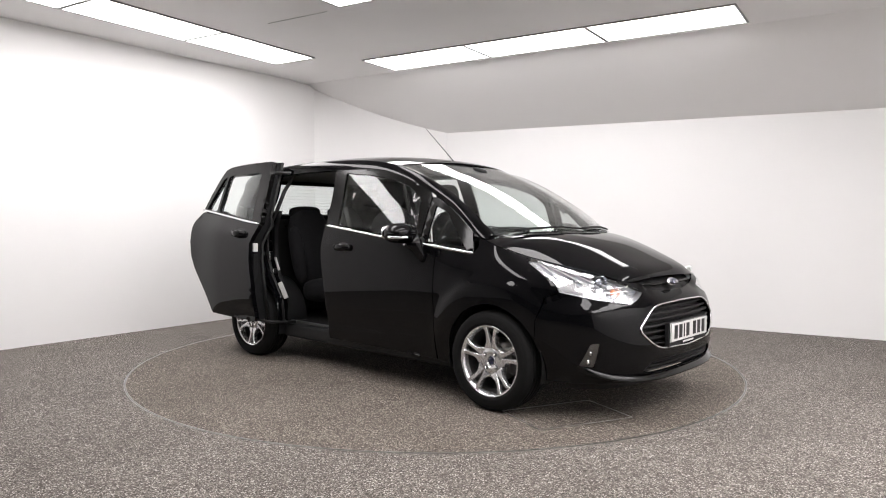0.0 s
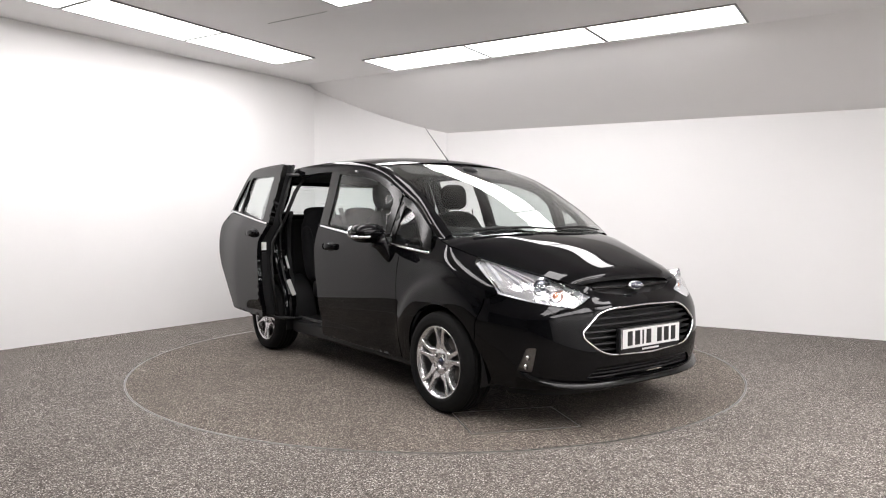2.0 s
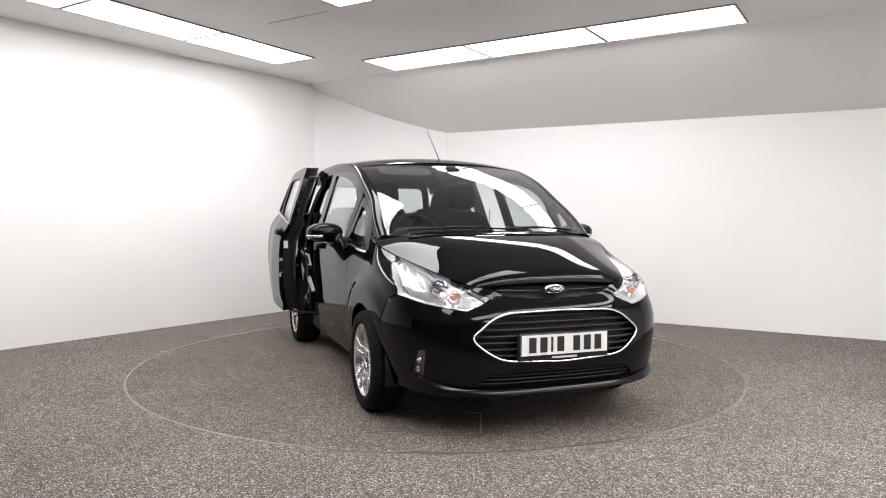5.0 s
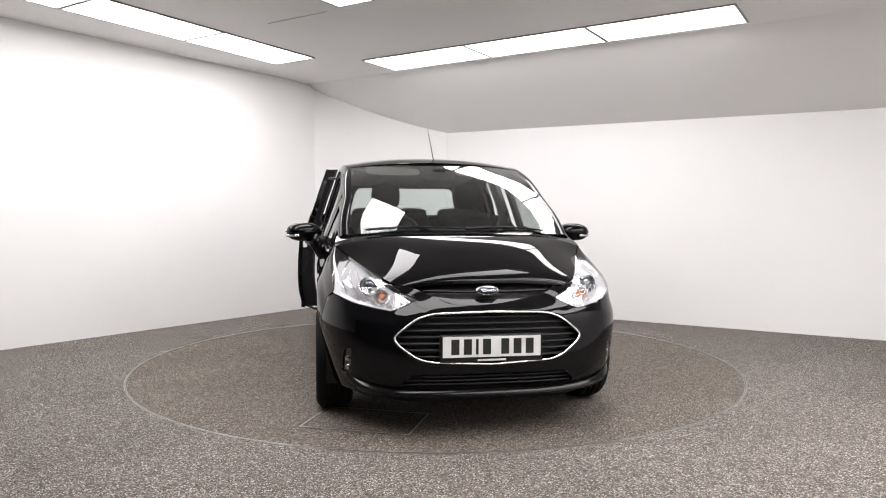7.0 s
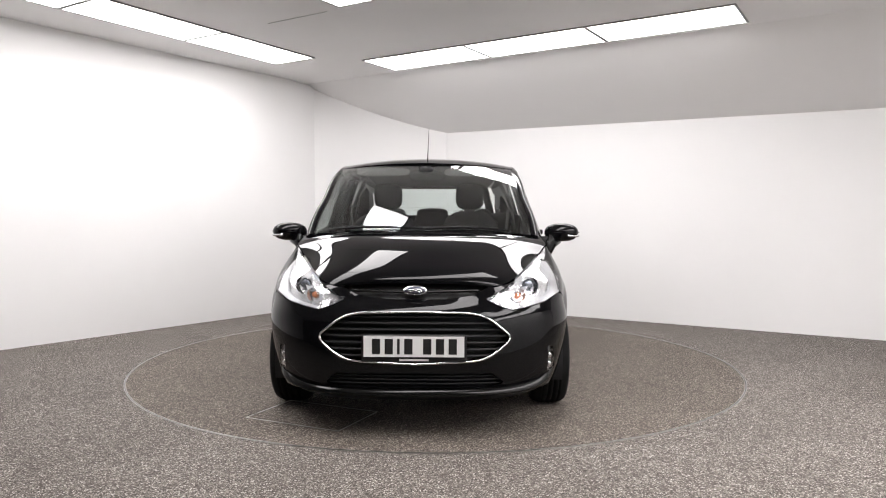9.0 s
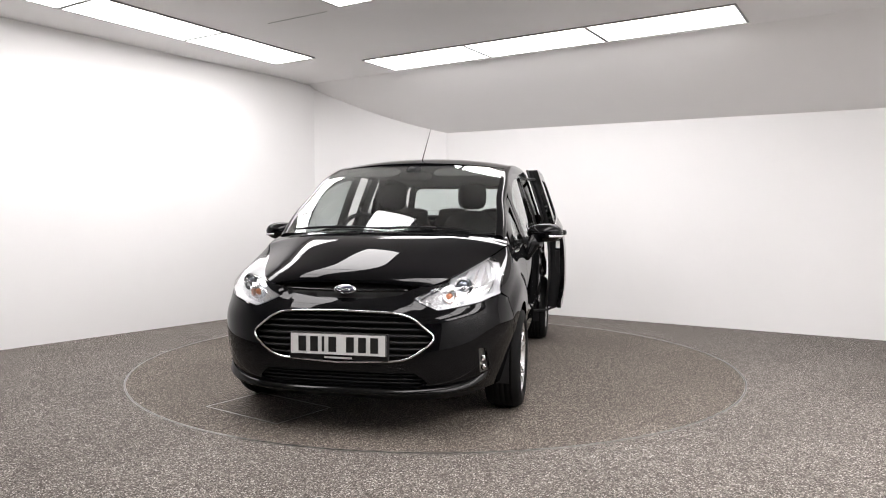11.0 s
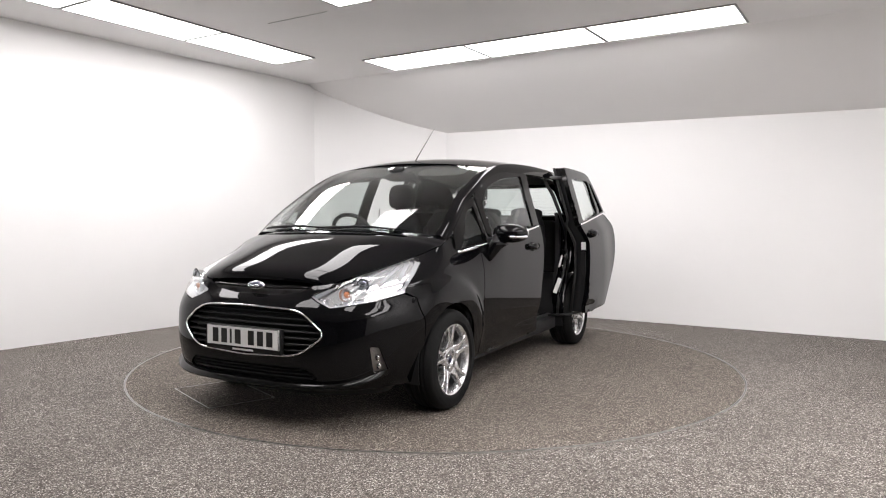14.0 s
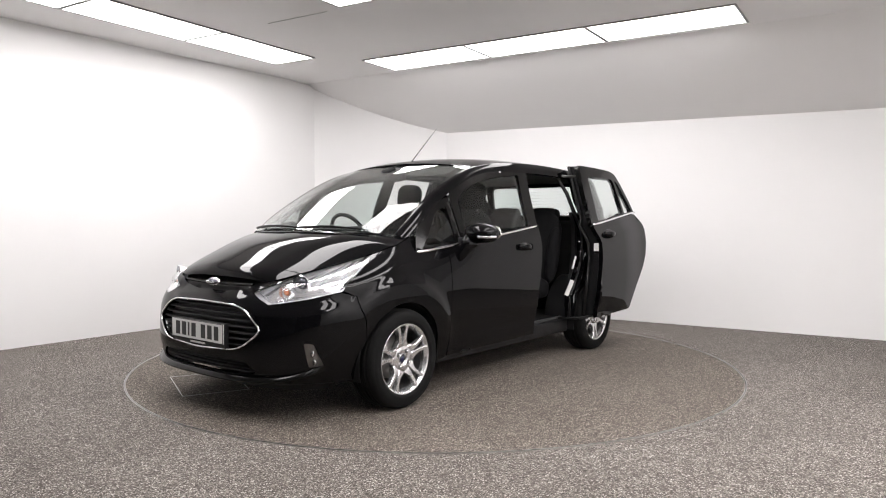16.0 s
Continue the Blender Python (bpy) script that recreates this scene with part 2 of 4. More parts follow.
M_INNER = glass_material("inner_glass_face", (1.0, 1.0, 1.0), 0.0)
M_REFLECT = material("lamp_reflector", (0.82, 0.83, 0.85), 0.18, 0.75)
M_REFLECT2 = material("lamp_inner_satin", (0.55, 0.56, 0.58), 0.3, 0.5)
M_ORANGE = material("amber_bulb", (0.75, 0.30, 0.16), 0.15, 0.3)
M_BULB = material("projector_eye", (0.22, 0.24, 0.28), 0.06, 0.7, coat=1.0)
M_PLATE = material("white_plate_plastic", (0.74, 0.74, 0.73), 0.25)
M_INK = material("black_plate_ink", (0.012, 0.012, 0.012), 0.35)
M_BLUE = material("blue_badge_enamel", (0.006, 0.010, 0.045), 0.1, coat=1.0)
M_FABRIC = grainy("dark_seat_fabric", (0.010, 0.010, 0.011), 0.95, 420, 0.5, 0.15)
M_TRIM = grainy("dark_cabin_trim", (0.009, 0.009, 0.0095), 0.65, 350, 0.3, 0.2)
M_CARPET = grainy("cabin_carpet", (0.010, 0.010, 0.010), 0.95, 500, 0.5, 0.1)
M_HEADLINER = grainy("grey_headliner", (0.10, 0.098, 0.095), 0.95, 300, 0.2, 0.1)
M_STICKER = material("white_sticker", (0.75, 0.75, 0.73), 0.4)


# ---- smooth curves ----
def spline(*pts):
    """A natural cubic through (x, y) points, x rising; straight beyond its ends."""
    xs, ys = np.array([q[0] for q in pts], float), np.array([q[1] for q in pts], float)
    n = len(xs)
    h = np.diff(xs)
    a = np.eye(n)
    rhs = np.zeros(n)
    for i in range(1, n - 1):
        a[i, i - 1:i + 2] = h[i - 1], 2 * (h[i - 1] + h[i]), h[i]
        rhs[i] = 6 * ((ys[i + 1] - ys[i]) / h[i] - (ys[i] - ys[i - 1]) / h[i - 1])
    m = np.linalg.solve(a, rhs)

    def f(x):
        i = int(min(max(np.searchsorted(xs, x) - 1, 0), n - 2))
        hi = h[i]
        if x <= xs[0]:
            return float(ys[0] + (x - xs[0]) * ((ys[1] - ys[0]) / h[0] - h[0] * m[1] / 6))
        if x >= xs[-1]:
            return float(ys[-1] + (x - xs[-1]) * ((ys[-1] - ys[-2]) / h[-1] + h[-1] * m[-2] / 6))
        A, B = (xs[i + 1] - x) / hi, (x - xs[i]) / hi
        return float(A * ys[i] + B * ys[i + 1] + ((A ** 3 - A) * m[i] + (B ** 3 - B) * m[i + 1]) * hi * hi / 6)
    return f


def smooth01(x, a, b):
    t = min(1.0, max(0.0, (x - a) / (b - a)))
    return t * t * (3 - 2 * t)


# Car space: x forward, y to its left, z up; the origin on the ground midway between the axles.
AXLE, HUB, R_TYRE, R_RIM, R_ARCH = 1.258, 0.299, 0.300, 0.214, 0.340
NOSE0, NEXP, MEXP = 1.2, 3.2, 3.2
nose_x = spline((0.15, 1.99), (0.22, 2.045), (0.30, 2.078), (0.45, 2.085), (0.55, 2.072), (0.65, 2.040), (0.72, 1.998), (0.78, 1.948), (0.83, 1.80), (0.875, 1.635), (0.92, 1.48), (0.97, 1.36), (1.05, 1.24))
nose_ledge = spline((0.15, 1.99), (0.22, 2.045), (0.30, 2.078), (0.45, 2.085), (0.55, 2.072), (0.63, 2.052), (0.672, 2.036), (0.70, 2.008), (0.728, 1.978), (0.78, 1.950), (0.83, 1.80))
w_door = spline((0.15, 0.795), (0.25, 0.820), (0.36, 0.838), (0.48, 0.858), (0.62, 0.871), (0.78, 0.874), (0.92, 0.869), (1.02, 0.858), (1.10, 0.842), (1.25, 0.81))
w_nose = spline((0.15, 0.785), (0.25, 0.822), (0.40, 0.848), (0.55, 0.866), (0.70, 0.872), (0.80, 0.862), (0.88, 0.836), (0.94, 0.806), (1.00, 0.778), (1.08, 0.745))
w_tail = spline((-2.1, 0.55), (-1.9, 0.74), (-1.7, 0.87), (-1.5, 0.945), (-1.25, 0.985), (-0.9, 1.0), (0.5, 1.0))


def half_width(x, z):
    k = smooth01(x, 0.45, 1.15)
    w = (w_door(z) * (1 - k) + w_nose(z) * k) * min(1.0, w_tail(x))
    # wheel-arch swelling, front and rear
    for ax in (AXLE, -AXLE):
        d = math.hypot(x - ax, z - HUB)
        w += 0.020 * (1 - smooth01(d, 0.435, 0.525)) * smooth01(z, 0.20, 0.50)
    # pressed crease low on the doors
    w -= 0.010 * math.exp(-((z - (0.40 + 0.03 * (x - 0.3))) / 0.05) ** 2) * smooth01(-abs(x - 0.1), -0.75, -0.5)
    return w


def skin(s, z):
    """The lower body: s is the angle round the nose, and past a quarter turn the way back along the flank."""
    side = -1 if s < 0 else 1
    s = abs(s)
    if s > math.pi / 2:
        x = NOSE0 - (s - math.pi / 2)
        return Vector((x, side * half_width(x, z), z))
    k = smooth01(s, 0.17, 0.31)
    xf = max(nose_x(z) * k + nose_ledge(min(z, 0.83)) * (1 - k) if k < 1 else nose_x(z), NOSE0 + 0.02)
    x = NOSE0 + (xf - NOSE0) * max(0.0, math.cos(s)) ** (2 / NEXP)
    return Vector((x, side * half_width(min(x, 1.6), z) * math.sin(s) ** (2 / MEXP), z))


def s_x(x, z):
    if x <= NOSE0:
        return math.pi / 2 + NOSE0 - x
    r = min(1.0, (x - NOSE0) / (nose_x(z) - NOSE0)) ** (NEXP / 2)
    return math.acos(r)


def s_y(y, z):
    lo, hi = 0.0, math.pi / 2
    for _ in range(40):
        mid = (lo + hi) / 2
        if skin(mid, z).y < abs(y):
            lo = mid
        else:
            hi = mid
    return lo if y >= 0 else -lo


belt_z = spline((-2.0, 1.28), (-1.5, 1.235), (-1.0, 1.18), (-0.5, 1.112), (-0.2, 1.076), (0.3, 1.018), (0.75, 0.966), (1.07, 0.930))
rail_z = spline((-1.95, 1.40), (-1.7, 1.475), (-1.3, 1.535), (-0.8, 1.566), (-0.3, 1.570), (0.0, 1.553), (0.256, 1.512), (0.42, 1.462), (0.60, 1.385), (0.80, 1.278), (0.97, 1.165), (1.14, 1.035))
lean = spline((-2.0, 0.45), (-1.6, 0.36), (-1.0, 0.31), (-0.3, 0.31), (0.25, 0.345), (0.65, 0.38), (1.1, 0.40))


def upper(x, z):
    """The glass-house flank above the belt line."""
    zb = belt_z(x)
    k = smooth01(x, 0.75, 1.1)
    y = half_width(x, zb) * (1 - k) + (0.822 - 0.22 * (x - 1.0)) * k - 0.006
    d = z - zb
    return Vector((x, y - lean(x) * d - 0.05 * d * abs(d), z))


def tri2d(outline, holes, step, ky=1.0):
    """Triangles filling an outline less its holes."""
    from mathutils.geometry import delaunay_2d_cdt
    rnd = random.Random(7)
    loops, verts, edges = [], [], []
    for loop in (outline, *holes):
        pts = []
        for i, a in enumerate(loop):
            b = loop[(i + 1) % len(loop)]
            n = max(1, math.ceil(math.hypot(b[0] - a[0], b[1] - a[1]) / step - 0.2))
            pts += [(a[0] + (b[0] - a[0]) * k / n, a[1] + (b[1] - a[1]) * k / n) for k in range(n)]
        base = len(verts)
        verts += pts
        edges += [(base + i, base + (i + 1) % len(pts)) for i in range(len(pts))]
        loops.append(np.array(pts))

    def inside(px, py, loop):
        x, y = loop[:, 0], loop[:, 1]
        x2, y2 = np.roll(x, -1), np.roll(y, -1)
        cross = (y > py) != (y2 > py)
        with np.errstate(divide="ignore", invalid="ignore"):
            xi = x + (py - y) * (x2 - x) / (y2 - y)
        return bool(np.count_nonzero(cross & (px < xi)) % 2)
    allp = np.array(verts)
    lo, hi = loops[0].min(0), loops[0].max(0)
    for j in range(int((hi[1] - lo[1]) / step) + 1):
        for i in range(int((hi[0] - lo[0]) / step) + 1):
            q = (lo[0] + (i + 0.5 * (j % 2)) * step, lo[1] + j * step * 0.95)
            if ((allp - q) ** 2).sum(1).min() < (0.5 * step) ** 2:
                continue
            if inside(*q, loops[0]) and not any(inside(*q, h) for h in loops[1:]):
                verts.append(q)
    vs, es, fs, *_ = delaunay_2d_cdt([Vector(v) for v in verts], edges, [], 0, 1e-6)
    out = []
    for f in fs:
        c = sum((vs[i] for i in f), Vector((0, 0))) / len(f)
        if inside(c.x, c.y, loops[0]) and not any(inside(c.x, c.y, h) for h in loops[1:]):
            out.append(tuple(f))
    return vs, out


def rounded(pts, r, n=4):
    """The outline with its corners rounded off."""
    out = []
    m = len(pts)
    for i in range(m):
        p0, p1, p2 = Vector(pts[i - 1]), Vector(pts[i]), Vector(pts[(i + 1) % m])
        a, b = p0 - p1, p2 - p1
        ra, rb = min(r, a.length * 0.45), min(r, b.length * 0.45)
        s, e = p1 + a.normalized() * ra, p1 + b.normalized() * rb
        for k in range(n + 1):
            t = k / n
            out.append(tuple(s * (1 - t) ** 2 + p1 * 2 * t * (1 - t) + e * t * t))
    return out


def shell(verts, tris, thick, bm=None, centre=(0, 0, 0.6)):
    """A smooth skin with a thickness inward; the rim edges stay sharp."""
    bm = bm or bmesh.new()
    vs = [bm.verts.new(v) for v in verts]
    faces = []
    for t in tris:
        try:
            faces.append(bm.faces.new([vs[i] for i in t]))
        except ValueError:
            pass
    bm.normal_update()
    c = Vector(centre)
    if sum(f.normal.dot(f.calc_center_median() - c) * f.calc_area() for f in faces) < 0:
        for f in faces:
            f.normal_flip()
    bm.normal_update()
    if thick:
        rim = [e for f in faces for e in f.edges if len(e.link_faces) == 1]
        loops = []
        for e in rim:
            l = e.link_loops[0]
            loops.append((l.vert, l.link_loop_next.vert))
        back = {v: bm.verts.new(v.co - v.normal * thick) for v in vs if v.link_faces}
        for f in list(faces):
            g = bm.faces.new([back[v] for v in reversed(f.verts)])
            g.smooth, g.material_index = True, 1
        for a, b in loops:
            g = bm.faces.new((b, a, back[a], back[b]))
            g.smooth, g.material_index = True, 1
        for e in rim:
            e.smooth = False
        bm.edges.ensure_lookup_table()
        for a, b in loops:
            e = bm.edges.get((back[a], back[b]))
            if e:
                e.smooth = False
    for f in faces:
        f.smooth = True
    return bm


def mirrored(bm):
    for v in bm.verts:
        v.co.y = -v.co.y
    for f in bm.faces:
        f.normal_flip()
    return bm


def panel(name, outline, f, mat, parent, holes=(), step=0.03, thick=0.012, side=1, label="", sink=0.0, centre=(0, 0, 0.6)):
    vs, tris = tri2d(outline, holes, step)
    pts = [Vector(f(v.x, v.y)) for v in vs]
    bm = shell(pts, tris, thick, centre=centre)
    if sink:
        bm.normal_update()
        for v in bm.verts:
            v.co -= Vector(centre_dir(v.co)) * sink
    if side < 0:
        mirrored(bm)
    return part(name, bm, mat, parent, label)


def centre_dir(co):
    d = Vector((co.x, co.y, 0)) - Vector((NOSE0 if co.x > NOSE0 else co.x, 0, 0))
    return d.normalized() if d.length else Vector((1, 0, 0))


def tube(path, r, closed=False, n=8, flat=1.0, bm=None, up=Vector((0, 0, 1))):
    """A rod along a path; flat squashes it across."""
    bm = bm or bmesh.new()
    path = [Vector(q) for q in path]
    rows = []
    m = len(path)
    for i, q in enumerate(path):
        a = path[i - 1] if (closed or i) else q
        b = path[(i + 1) % m] if (closed or i < m - 1) else q
        d = (b - a).normalized()
        u = d.cross(up)
        u = u.normalized() if u.length > 1e-4 else Vector((1, 0, 0))
        w = d.cross(u).normalized()
        rr = r(i / max(1, m - 1)) if callable(r) else r
        rows.append([bm.verts.new(q + u * rr * flat * math.cos(2 * math.pi * k / n) + w * rr * math.sin(2 * math.pi * k / n)) for k in range(n)])
    for i in range(m if closed else m - 1):
        a, b = rows[i], rows[(i + 1) % m]
        for k in range(n):
            fc = bm.faces.new((a[k], a[(k + 1) % n], b[(k + 1) % n], b[k]))
            fc.smooth = True
    if not closed:
        bm.faces.new(rows[0])
        bm.faces.new(rows[-1])
    bmesh.ops.recalc_face_normals(bm, faces=bm.faces)
    return bm


def blob(c, r, m=None, seg=24, square=2.0, bm=None):
    """A rounded body; square above 2 makes it boxier."""
    bm = bm or bmesh.new()
    g = bmesh.ops.create_uvsphere(bm, u_segments=seg, v_segments=seg // 2, radius=1)
    for v in g["verts"]:
        if square != 2.0:
            k = (abs(v.co.x) ** square + abs(v.co.y) ** square + abs(v.co.z) ** square) ** (1 / square)
            v.co /= k
        v.co = Vector((v.co.x * r[0], v.co.y * r[1], v.co.z * r[2]))
    bmesh.ops.transform(bm, matrix=Matrix.Translation(c) @ (m or Matrix()), verts=g["verts"])
    for v in g["verts"]:
        for f in v.link_faces:
            f.smooth = True
    return bm


def grid_rows(rows, thick, bm=None, centre=(0, 0, 0.6)):
    n = len(rows[0])
    verts = [q for r in rows for q in r]
    quads = [(i * n + k, i * n + k + 1, (i + 1) * n + k + 1, (i + 1) * n + k) for i in range(len(rows) - 1) for k in range(n - 1)]
    return shell(verts, quads, thick, bm, centre)


# ---- hood line ----
hood_pts = [(s_y(y, z), z) for y, z in ((0.0001, 0.785), (0.2, 0.784), (0.38, 0.778), (0.46, 0.785), (0.54, 0.817), (0.62, 0.864))]
hood_pts += [(0.86, 0.906), (1.05, 0.938), (1.277, 0.967)] + [(s_x(x, z), z) for x, z in ((1.17, 1.0), (1.10, 1.024))]
hood_edge = spline((-hood_pts[1][0], 0.784), *hood_pts)
S_END = hood_pts[-1][0]
ws_mid_x = spline((0.0, 1.345), (0.35, 1.045), (0.7, 0.70), (1.0, 0.375))
ws_mid_z = spline((0.0, 1.058), (0.35, 1.235), (0.7, 1.410), (1.0, 1.539))
WS_FOOT, WS_HEAD = 1.135, 0.256


def screen_edge(k):
    x = WS_FOOT + (WS_HEAD - WS_FOOT) * k
    return upper(x, rail_z(x))


def screen(k, t):
    e = screen_edge(k)
    c = Vector((ws_mid_x(k), 0, ws_mid_z(k)))
    return Vector((e.x + (c.x - e.x) * (1 - abs(t) ** 2.5), e.y * t, e.z + (c.z - e.z) * (1 - abs(t) ** 2.6)))


def arch(ax, a0, a1, r=R_ARCH, n=26):
    return [(ax + r * math.cos(radians(a0 + (a1 - a0) * k / n)), HUB + r * math.sin(radians(a0 + (a1 - a0) * k / n))) for k in range(n + 1)]


def build_front(car):
    # hood: rows from the windscreen foot to the nose
    mid_z = spline((1.30, 1.064), (1.49, 1.030), (1.68, 0.969), (1.82, 0.888), (1.90, 0.836), (1.953, 0.796))
    rows = []
    n = 44
    for i in range(n + 1):
        k = i / n
        s = S_END + (s_y(0.37, 0.778) - S_END) * k ** 0.85
        e = skin(s, hood_edge(s)) + Vector((0, 0, 0.002))
        e.y -= 0.003
        xc = 1.31 + (1.953 - 1.31) * k ** 1.05
        row = []
        for j in range(-22, 23):
            t = j / 22
            q = 1 - abs(t) ** 3.2
            x = e.x + (xc - e.x) * (1 - t * t) if k < 0.999 else skin(s_y(e.y * t, 0.783), 0.783).x
            kk = k ** 6
            x = x * (1 - kk) + kk * skin(s_y(max(1e-4, abs(e.y * t)), 0.784), 0.784).x
            z = e.z + (mid_z(xc) - e.z) * q
            # two soft raised folds running forward
            z += 0.0030 * math.exp(-((abs(e.y * t) - 0.45 + 0.10 * k) / 0.06) ** 2) * math.sin(math.pi * min(1, k * 1.1)) ** 0.8
            row.append(Vector((x, e.y * t, z)))
        rows.append(row)
    part("hood", grid_rows(rows, 0.014), M_PAINT, car, "gloss black bonnet reflecting the ceiling lights")

    # nose openings
    hexagon = [(0.0, 0.657), (0.30, 0.650), (0.385, 0.625), (0.512, 0.522), (0.40, 0.435), (0.33, 0.408), (0.0, 0.392)]
    hexagon += [(-y, z) for y, z in reversed(hexagon[1:-1])]
    hexagon = rounded(hexagon, 0.05)
    grille = [(s_y(y, z), z) for y, z in hexagon]
    low = [(s_y(y, z), z) for y, z in rounded([(-0.40, 0.345), (0.40, 0.345), (0.47, 0.288), (0.40, 0.268), (-0.40, 0.268), (-0.47, 0.288)], 0.025)]
    fog = [(s_y(y, z), z) for y, z in rounded([(0.708, 0.460), (0.742, 0.454), (0.757, 0.322), (0.710, 0.316)], 0.010)]
    fog_r = [(-s, z) for s, z in fog]

    # bumper skin, seam to seam
    seam = [(s_x(1.62, 0.70), 0.70), (s_x(1.575, 0.56), 0.56)] + [(s_x(x, z), z) for x, z in arch(AXLE, 26, -12, n=9)]
    lamp_low = [(s_y(0.43, 0.688), 0.688), (s_y(0.51, 0.658), 0.658), (s_y(0.60, 0.672), 0.672), (s_y(0.70, 0.692), 0.692), (s_x(1.702, 0.726), 0.726)]
    half = [(s_y(0.0001, 0.716), 0.716), (s_y(0.15, 0.716), 0.716), (s_y(0.30, 0.735), 0.735), (s_y(0.372, 0.770), 0.770)] + [(s_y(y, z), z) for y, z in ((0.44, 0.778), (0.49, 0.795), (0.54, 0.816), (0.537, 0.806), (0.46, 0.764), (0.379, 0.724), (0.376, 0.714))] + lamp_low + seam
    s_last = seam[-1][0]
    bottom = [(s_last * k / 8, 0.225) for k in range(8, 0, -1)]
    half = half + bottom
    outline = half + [(0.0, 0.225)] + [(-s, z) for s, z in reversed(half)]
    panel("front_bumper", outline[1:], skin, M_PAINT, car, [grille, low, fog, fog_r], 0.026, 0.014, label="gloss black front bumper")

    def inset(depth):
        def f(s, z):
            q = skin(s, z)
            return q - centre_dir(q) * depth
        return f
    # grille with slats and chrome outline
    insert = panel("grille", grille, inset(0.055), M_PLASTIC, car, step=0.05, thick=0.006, label="black plastic grille in a chrome outline")
    for i, z in enumerate((0.628, 0.596, 0.563, 0.53, 0.497, 0.464, 0.431)):
        wide = max(abs(s) for s, zz in grille if abs(zz - z) < 0.035) * 0.99
        rows = []
        for k in range(-14, 15):
            s = wide * k / 14
            a, b = inset(0.048)(s, z), inset(0.016)(s, z)
            dz = Vector((0, 0, 0.0075))
            rows.append([a + dz, b + dz * 0.55, b - dz * 0.55, a - dz])
        part("slat", grid_rows(rows, 0), M_PLASTIC, insert)
    ring = [inset(-0.003)(s, z) for s, z in grille]
    part("chrome_surround", tube(ring, 0.0062, True, 8), M_CHROME, insert, "thin bright chrome outline")
    low_insert = panel("lower_grille", low, inset(0.05), M_PLASTIC, car, step=0.05, thick=0.006, label="black plastic lower air intake")
    for z in (0.287, 0.308, 0.329):
        rows = [[inset(0.045)(0.56 * k / 12, z + 0.006), inset(0.014)(0.56 * k / 12, z + 0.003), inset(0.014)(0.56 * k / 12, z - 0.004), inset(0.045)(0.56 * k / 12, z - 0.007)] for k in range(-12, 13)]
        part("slat", grid_rows(rows, 0), M_PLASTIC, low_insert)
    # dark slot under the hood edge, with a gloss bar
    slot = [(s_y(y, z), z) for y, z in ((-0.40, 0.800), (0.40, 0.800), (0.40, 0.745), (0.3, 0.715), (0.15, 0.70), (-0.15, 0.70), (-0.3, 0.715), (-0.40, 0.745))]
    upper_slot = panel("upper_grille", slot, inset(0.03), M_PLASTIC, car, step=0.05, thick=0.006, label="narrow black slot under the bonnet edge")
    part("bar", tube([inset(0.010)(s_y(y, 0.752 + 0.06 * y * y), 0.752 + 0.06 * y * y) for y in np.linspace(-0.34, 0.34, 25)], 0.008, n=8), M_GLOSS, upper_slot)
    # splitter lip
    lip_z = spline((0.0, 0.243), (0.45, 0.247), (0.75, 0.270), (1.02, 0.318))
    rows = []
    for k in range(-40, 41):
        s = 1.02 * k / 40
        z = lip_z(abs(s))
        o = 0.042 * (1 - (abs(k) / 40) ** 6)
        rows.append([inset(-0.001)(s, z + 0.016), inset(-o)(s, z - 0.004), inset(-o)(s, z - 0.014), inset(0.0)(s, z - 0.024), inset(0.03)(s, z - 0.03)])
    part("splitter", grid_rows(rows, 0.004), M_GLOSS, car, "black front lip under the bumper")
    rows = [[inset(0.01)(1.1 * k / 20, 0.232), inset(0.05)(1.1 * k / 20, 0.19), inset(0.09)(1.1 * k / 20, 0.165)] for k in range(-20, 21)]
    part("air_dam", grid_rows(rows, 0.005), M_PLASTIC, car, "dull black plastic air dam")

    # number plate with bars for its marks
    px = 2.098
    plate = part("number_plate", box_mesh((px - 0.004, -0.260, 0.430), (px + 0.004, 0.260, 0.542), 0.002), M_PLATE, car, "white number plate with dark bars")
    for y, w in ((-0.193, 0.05), (-0.128, 0.05), (-0.079, 0.016), (-0.028, 0.05), (0.068, 0.05), (0.133, 0.05), (0.198, 0.05)):
        part("mark", box_mesh((px + 0.0035, y - w * 0.42, 0.447), (px + 0.0055, y + w * 0.42, 0.526)), M_INK, plate)
    rim = bmesh.new()
    for lo, hi in (((-0.260, 0.430), (0.260, 0.433)), ((-0.260, 0.539), (0.260, 0.542)), ((-0.260, 0.433), (-0.257, 0.539)), ((0.257, 0.433), (0.260, 0.539))):
        add_box(rim, (px + 0.002, *lo), (px + 0.0045, *hi))
    part("plate_border", rim, M_PLASTIC, plate)
    holder = part("plate_holder", box_mesh((px - 0.03, -0.270, 0.405), (px - 0.005, 0.270, 0.546), 0.004), M_PLASTIC, plate, "black plate holder")
    part("dealer_strip", box_mesh((px - 0.006, -0.075, 0.411), (px - 0.003, 0.075, 0.421)), M_STICKER, plate, "small white bar of lettering")

    # oval badge
    badge = part("badge", blob((1.985, 0, 0.762), (0.016, 0.064, 0.027), pose(0, 0, 0, 0, -25, 0)), M_CHROME, car, "chrome oval badge with dark blue face")
    part("badge_face", blob((1.9945, 0, 0.7630), (0.0145, 0.055, 0.0205), pose(0, 0, 0, 0, -25, 0)), M_BLUE, badge)
